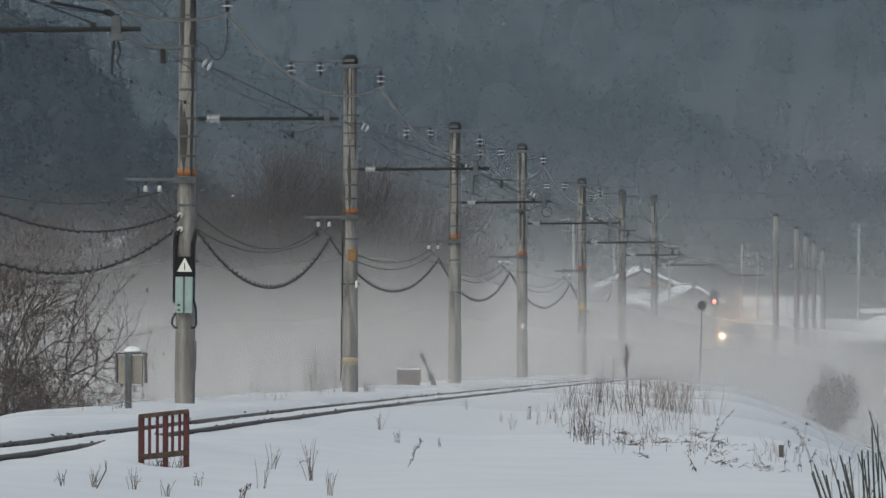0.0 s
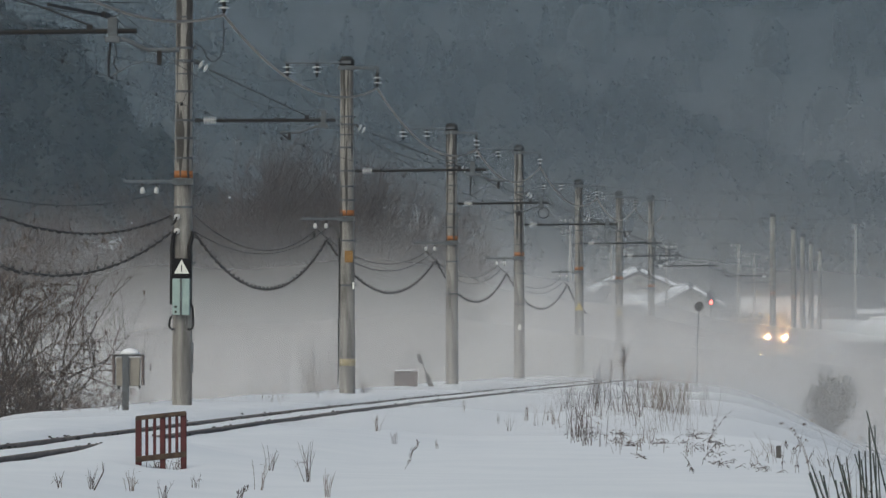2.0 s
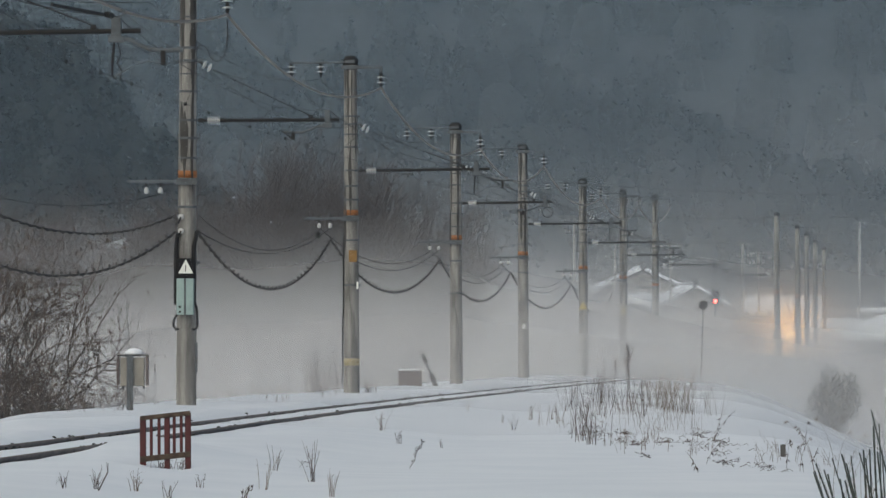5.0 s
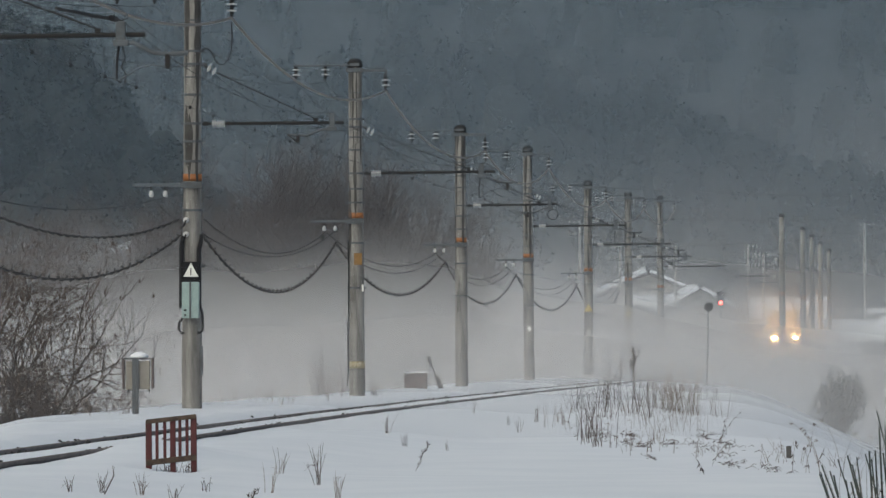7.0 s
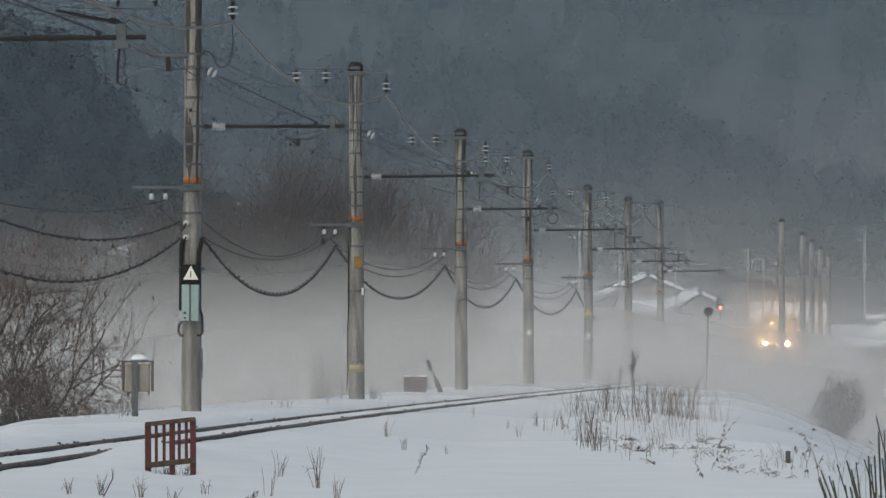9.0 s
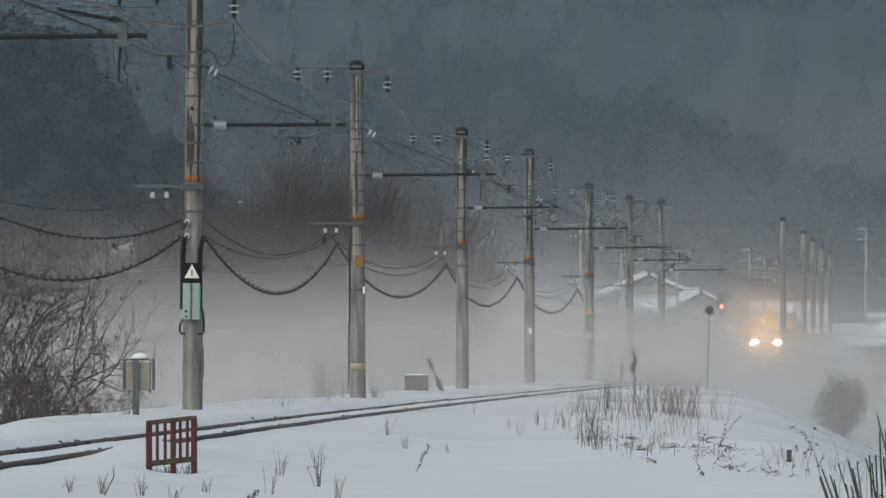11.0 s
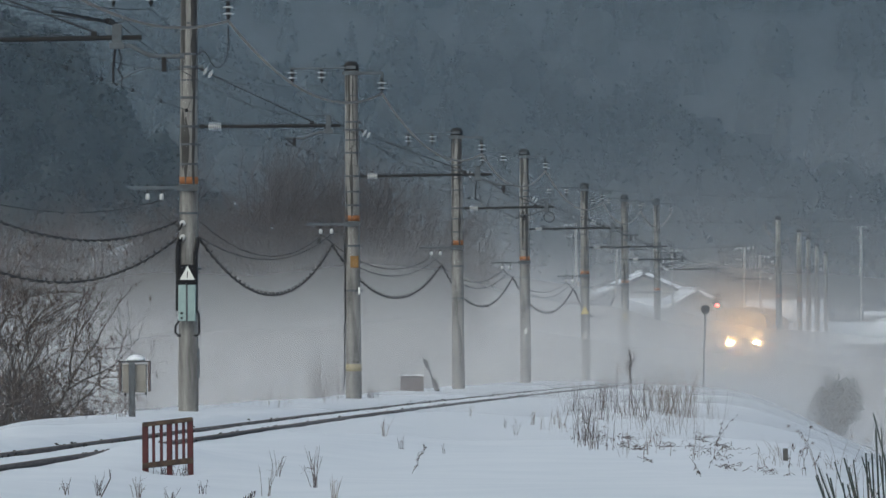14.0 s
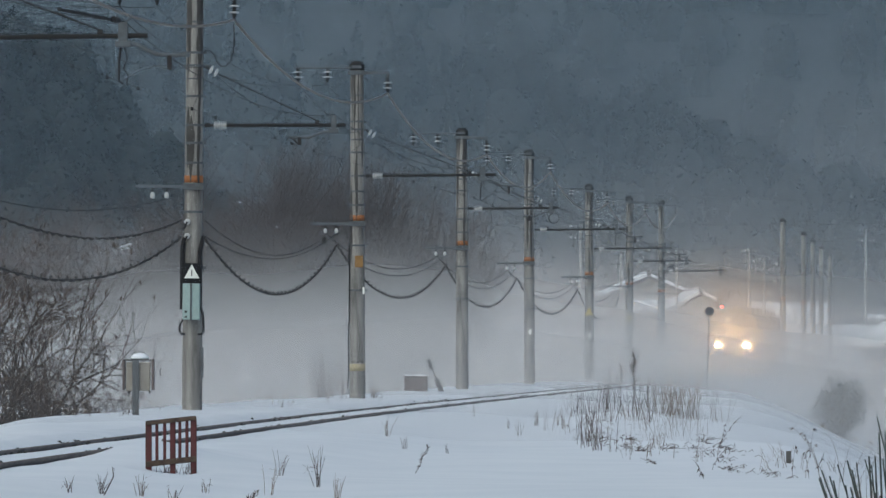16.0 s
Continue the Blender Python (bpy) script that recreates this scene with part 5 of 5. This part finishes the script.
def build_stalks():
    """Cut dark green canes near the eye, a clump with each cane its own part."""
    rnd = random.Random(9)
    c = thing("cane_clump", None, None, "clump of cut dark green canes in snow", "canes", m=Matrix.Translation((2.88, 53, -0.42)))
    spec = ((-0.021, 0.67, -0.32), (0.003, 0.65, -0.34), (0.061, 0.71, -0.36), (0.051, 0.67, -0.30), (0.015, 0.64, -0.22), (0.149, 0.75, -0.30), (0.091, 0.61, -0.24), (0.198, 0.78, -0.27), (0.204, 0.71, -0.24), (0.138, 0.77, -0.12), (0.330, 0.79, -0.28), (0.196, 0.81, -0.06), (0.239, 0.75, -0.10), (0.455, 1.10, -0.24), (0.229, 0.81, -0.04), (0.271, 0.98, -0.03), (0.277, 1.00, -0.02), (0.310, 0.80, -0.05), (0.314, 1.00, -0.02), (0.336, 1.05, -0.02), (0.305, 0.80, -0.10), (0.070, 0.60, -0.15))
    for x, h, lean in spec:
        y = rnd.gauss(0, 0.5)
        fat = 0.013 if h > 1.1 else rnd.uniform(0.005, 0.0085)
        pts = [(x, y, 0), (x + lean * h * 0.5 + rnd.gauss(0, 0.004), y, h * 0.5), (x + lean * h, y, h)]
        cane = part("cane", Geo().tube(pts, [fat, fat, fat * 0.85], 7), STALK, c)
        part("cane_node", Geo().tube([(x + lean * h * 0.52, y, h * 0.52 - 0.006), (x + lean * h * 0.52, y, h * 0.52 + 0.006)], fat * 1.35, 7), BLACK, cane)
    g = Geo()
    for _ in range(45):
        x, h = rnd.uniform(-0.1, 0.45), rnd.uniform(0.3, 0.75)
        y, d = rnd.gauss(0, 0.6), rnd.gauss(0, 0.15)
        g.tube([(x, y, 0), (x + d * h * 0.4, y, h * 0.6), (x + d * h, y, h)], [0.003, 0.0025, 0.001], 3, False)
    part("dry_blades", g, DRY, c, "thin dry grass blades")["kind"] = "stuff"
    for i, (x, y, h, lean) in enumerate(((4.02, 80, 0.66, -0.30), (4.12, 82, 0.74, -0.42), (4.22, 79, 0.62, 0.22), (4.30, 81, 0.80, -0.25), (4.40, 80, 0.60, 0.30), (4.06, 84, 0.5, 0.25))):
        rnd2, g2, z = random.Random(200 + i), Geo(), ground_z(x, y)
        pts = [Vector((x + lean * h * (k / 10) ** 2, y, z - 0.03 + h * (k / 10) * (1 - 0.16 * (k / 10)))) for k in range(11)]
        g2.tube(pts, [0.0030 - 0.0002 * k for k in range(11)], 4, False)
        for _ in range(9):
            leaf(g2, pts[-1] - Vector((lean * rnd2.uniform(0, 0.10), 0, rnd2.uniform(0, 0.02))), Vector((lean * 2, rnd2.gauss(0, 0.3), -0.5)).normalized(), rnd2.uniform(0.02, 0.05), rnd2, 0.10)
        thing("plume_grass", g2, DRY, "arching dry plume grass", "dry grass", group="plume grass")


# ---------------------------------------------------------------- trackside things
def build_barrier():
    b = thing("steel_barrier", None, None, "small red-brown steel barrier rusting in snow", "barrier")
    tilt = lambda x: 0.105 * (x + 3.28)
    for x, lo, hi, w in ((-3.285, -0.34, 0.405, 0.068), (-3.022, -0.36, 0.43, 0.062), (-2.795, -0.36, 0.455, 0.066)):
        part("post", Geo().box((x, 80.0, (lo + hi) / 2), (w, 0.06, hi - lo), 0.012), RED, b)
    for x in (-3.195, -3.11, -2.945, -2.868):
        part("bar", Geo().box((x, 80.0, 0.18 + tilt(x)), (0.034, 0.03, 0.46), 0.006), RED, b)
    turn = Matrix.Rotation(-math.atan(0.105), 4, "Y")
    for z, h in ((0.395, 0.05), (-0.052, 0.062)):
        part("rail_bar", Geo().box((0, 0, 0), (0.55, 0.05, h), 0.010, Matrix.Translation((-3.04, 79.97, z + tilt(-3.04))) @ turn), RUST, b, "rust-streaked cross bar")
    rnd, g = random.Random(3), Geo()
    for _ in range(30):
        x = rnd.uniform(-3.2, -2.8)
        reed(g, x, 80.1 + rnd.gauss(0, 0.2), rnd.uniform(0.05, 0.16), rnd, 0.003, 0.4)
    thing("dry_grass", g, WITHERED, "short dark grass at foot of steel barrier", "grass", kind="stuff")


def build_trackside_box():
    y, x = 130.0, -5.56
    c = thing("trackside_cabinet", None, None, "beige steel cabinet on a post with snow cap", "cabinet", m=Matrix.Translation((x, y, 0)))
    part("body", Geo().box((0.04, 0, 0.76), (0.42, 0.26, 0.50), 0.015), BEIGE, c)
    part("post", Geo().box((0.0, -0.16, 0.38), (0.115, 0.07, 1.35), 0.012), STEEL, c)
    for s in (-0.215, 0.30):
        part("side_panel", Geo().box((s, 0.02, 0.79), (0.045, 0.34, 0.53), 0.01), BOX_RED, c)
    part("top_bar", Geo().box((0.04, 0, 1.055), (0.56, 0.30, 0.022), 0.006), DARK_STEEL, c)
    for s in (-0.12, 0.24):
        part("foot_bolt", Geo().tube([(s, -0.05, 0.46), (s, -0.05, 0.51)], 0.02, 6), DARK_STEEL, c)
    g, n = Geo(), 14
    g.lathe([(0.15, 1.068), (0.165, 1.09), (0.14, 1.125), (0.085, 1.165), (0.02, 1.18)], n)
    for i, v in enumerate(g.v):
        w = 1 + 0.12 * noise.noise((v[0] * 9, v[1] * 9, v[2] * 9))
        g.v[i] = (v[0] * w * 1.05 + 0.07, v[1] * 0.8, v[2])
    part("snow_cap", g, SNOW, c, "heap of snow", True)


def build_small_trackside():
    c = thing("equipment_box", None, None, "brown-red steel equipment box behind the track", "box", m=Matrix.Translation((-1.0, 214, -0.15)))
    part("body", Geo().box((0, 0, 0.34), (0.68, 0.5, 0.62), 0.02), BOX_RED, c)
    part("lid", Geo().box((0, 0, 0.665), (0.72, 0.54, 0.04), 0.012), BOX_RED, c)
    part("snow_cap", Geo().box((0, 0, 0.70), (0.66, 0.48, 0.035), 0.016), SNOW, c)
    s = thing("leaning_sign", None, None, "leaning worn post with two narrow boards", "sign post", m=Matrix.Translation((-0.18, 214, -0.1)) @ Matrix.Rotation(radians(-22), 4, "Y"))
    part("post", Geo().box((0, 0.02, 0.55), (0.035, 0.03, 1.25), 0.006), STEEL, s)
    part("board", Geo().box((0.0, -0.01, 0.30), (0.15, 0.025, 0.58), 0.008), SIGN_GREY, s)
    part("board", Geo().box((-0.01, -0.01, 1.06), (0.12, 0.025, 0.30), 0.008), SIGN_GREY, s)
    g = thing("disc_sign", None, None, "black round sign disc on a thin post", "sign", m=Matrix.Translation((9.87, 280, -0.15)))
    part("post", Geo().tube([(-0.10, 0, -0.6), (0.0, 0, 2.95)], 0.026, 8), STEEL, g)
    disc = part("disc", Geo().lathe([(0.17, -0.012), (0.178, 0.0), (0.17, 0.012)], 26, Matrix.Translation((0.01, -0.03, 2.95)) @ Matrix.Rotation(radians(90), 4, "X")), BLACK, g, "black round disc")
    part("reflector", Geo().lathe([(0.02, -0.01), (0.02, 0.01)], 10, Matrix.Translation((0.10, -0.05, 2.94)) @ Matrix.Rotation(radians(90), 4, "X")), STEEL, disc)
    m = thing("marker_stub", None, None, "small grey concrete marker in snow", "marker", m=Matrix.Translation((4.42, 96, ground_z(4.42, 96))))
    part("stub", Geo().box((0, 0, 0.05), (0.065, 0.065, 0.22), 0.01), SIGN_GREY, m)


def build_signal():
    x, y = 18.65, 505.0
    s = thing("railway_signal", None, None, "railway signal with glowing red lamp", "signal", m=Matrix.Translation((x, y, 0)))
    part("mast", Geo().tube([(0, 0.15, -0.6), (0, 0.15, 5.3)], 0.075, 10), STEEL, s)
    out = [(0.30 * math.cos(a), 4.72 + 0.30 * math.sin(a) + (0.22 if math.sin(a) > 0 else -0.22)) for a in [6.2832 * k / 20 for k in range(20)]]
    board = part("backboard", Geo().prism(out, -0.02, 0.02), BLACK, s, "black oval backboard")
    for z, mat, name in ((4.42, SIGNAL_RED, "red_lamp"), (4.95, GLASS, "green_lamp")):
        lamp = part(name, Geo().lathe([(0.13, 0.0), (0.12, 0.03), (0.04, 0.05)], 14, Matrix.Translation((0, -0.025, z)) @ Matrix.Rotation(radians(90), 4, "X")), mat, board, "lit red signal lamp" if mat is SIGNAL_RED else "")
        part("hood", Geo().tube([(-0.15, -0.22, z + 0.02), (-0.11, -0.22, z + 0.12), (0, -0.22, z + 0.16), (0.11, -0.22, z + 0.12), (0.15, -0.22, z + 0.02)], 0.012, 5), BLACK, board)


def build_house(name, label, x, y, base, w, length, eave, ridge, turn, wall=PLASTER, windows=3):
    """A gabled house; the gable end looks to -y before it is turned."""
    h = thing(name, None, None, label, "house", m=Matrix.Translation((x, y, base)) @ Matrix.Rotation(radians(turn), 4, "Z"))
    a = w / 2
    part("wall", Geo().prism([(-a, -2.6), (a, -2.6), (a, eave), (0, ridge - 0.12), (-a, eave)], -length / 2, length / 2), wall, h)
    o, t = 0.65, 0.16
    k = (ridge - eave) / a
    for s in (-1, 1):
        part("roof", Geo().prism([(0, ridge), (s * (a + o), eave - k * o), (s * (a + o), eave - k * o - t), (0, ridge - t)], -length / 2 - 0.7, length / 2 + 0.7), TILE, h, "dark tiled roof slope")
        part("roof_snow", Geo().prism([(s * 0.16, ridge + 0.34 - 0.16 * k), (s * (a + o - 0.05), eave - k * o + 0.42), (s * (a + o + 0.02), eave - k * o + 0.02), (s * 0.16, ridge - 0.16 * k + 0.01)], -length / 2 - 0.66, length / 2 + 0.66), SNOW, h, "thick snow on roof")
        part("barge_board", Geo().prism([(0, ridge - 0.1), (s * (a + o), eave - k * o - 0.1), (s * (a + o), eave - k * o - 0.34), (0, ridge - 0.38)], -length / 2 - 0.78, -length / 2 - 0.71), DARK_WOOD, h)
    part("ridge", Geo().box((0, 0, ridge + 0.16), (0.34, length + 1.5, 0.34), 0.06), TILE, h)
    part("ridge_snow", Geo().box((0, 0, ridge + 0.38), (0.32, length + 1.4, 0.12), 0.05), SNOW, h)
    part("ridge_end", Geo().box((0, -length / 2 - 0.78, ridge + 0.34), (0.55, 0.16, 0.62), 0.1), TILE, h, "ornamental ridge end tile")
    part("gable_vent", Geo().box((0, -length / 2 - 0.03, eave + (ridge - eave) * 0.45), (0.5, 0.08, 0.34), 0.02), DARK_WOOD, h)
    for i in range(windows):
        xx = -a + w * (i + 1) / (windows + 1)
        win = part("window", Geo().box((xx, -length / 2 - 0.02, 1.6), (w * 0.17, 0.05, 1.1), 0.01), GLASS, h)
        part("window_frame", Geo().box((xx, -length / 2 - 0.05, 1.02), (w * 0.2, 0.07, 0.07), 0.01).box((xx, -length / 2 - 0.05, 2.18), (w * 0.2, 0.07, 0.07), 0.01), DARK_WOOD, win)
    return h


def build_village():
    build_house("house", "grey plastered farmhouse with snowy tiled roof", 24.9, 752, 1.2, 6.0, 9.0, 4.6, 6.3, 7)
    build_house("house", "grey farmhouse with snowy hipped roof behind", 21.0, 792, 2.0, 8.6, 8.0, 5.8, 7.7, 4)
    build_house("shed", "low shed roof covered with snow", 20.9, 772, 1.2, 2.2, 3.2, 5.0, 5.5, 84, DARK_WOOD, 1)
    build_house("long_house", "long low house with snow-covered roof", 41.3, 895, 2.0, 6.0, 8.4, 3.4, 5.2, 86, DARK_WOOD, 2)
    build_house("house", "dark house with broad snowy roof", 29.3, 440, -1.2, 6.0, 7.0, 3.0, 3.9, 52, DARK_WOOD, 2)
    build_house("house", "dark house with broad snowy roof", 54.0, 900, 2.0, 3.0, 4.4, 3.6, 3.7, 84, DARK_WOOD, 2)


def build_utility_pole(top, arms):
    p = thing("utility_pole", None, None, "thin pale utility pole with cross-arms in mist", "utility pole", group="utility poles")
    part("shaft", Geo().tube([(0, 0, -3.5), (0, 0, top)], [0.20, 0.13], 10), CONCRETE_PALE, p)
    for k in range(arms):
        z = top - 0.3 - 1.1 * k
        part("cross_arm", Geo().box((0, -0.14, z), (2.1, 0.09, 0.1), 0.015), STEEL, p)
        for x in (-0.95, -0.5, 0.5, 0.95):
            part("insulator", Geo().lathe([(0.05, z + 0.05), (0.075, z + 0.12), (0.05, z + 0.28)], 8, Matrix.Translation((x, -0.14, 0))), CERAMIC, p, "white insulator")
    return p


def build_utility():
    first = build_utility_pole(11.0, 2)
    spots = ((12.4, 698, 2.6, 8), (17.0, 730, 0.6, -20), (22.2, 720, 0.4, 15), (29.5, 725, 0.6, 30), (33.8, 790, 0.6, 10), (43.0, 760, 3.2, 25))
    for i, (x, y, z, turn) in enumerate(spots):
        m = pose(x, y, z, 0, 0, turn)
        if i == 0:
            first.matrix_basis = m
        else:
            copy_thing(first, m)
    for a, b, drop in (((8.0, 600, 14.9), (48.0, 640, 14.6), 0.5), ((15.0, 620, 12.4), (50.0, 640, 13.4), 0.55), ((12.4, 698, 11.2), (43.0, 760, 13.4), 0.6)):
        thing("distribution_wire", Geo().tube(sag(a, b, drop), 0.032, 5), WIRE, "thin distribution wire across the valley", "cable", group="distribution wires")


def motions():
    times = [0.5 * k for k in range(33)]
    for i, car in enumerate(TRAIN):
        walk(car, [(t, car_pose(front_y(t) + 20.0 * i)) for t in times])
    for ob, ahead, x in PUFFS:
        walk(ob, [(t, car_pose(front_y(t)) @ pose(x, -ahead, 1.68)) for t in times])


build_ground()
build_track()
build_hills()
build_mist()
build_line()
TRAIN = [build_car(True)]
TRAIN.append(build_car(False))
TRAIN += [copy_thing(TRAIN[1], Matrix()) for _ in range(2)]
PUFFS = build_lamp_mist()
build_barrier()
build_trackside_box()
build_small_trackside()
build_signal()
build_village()
build_utility()
build_plants()
motions()
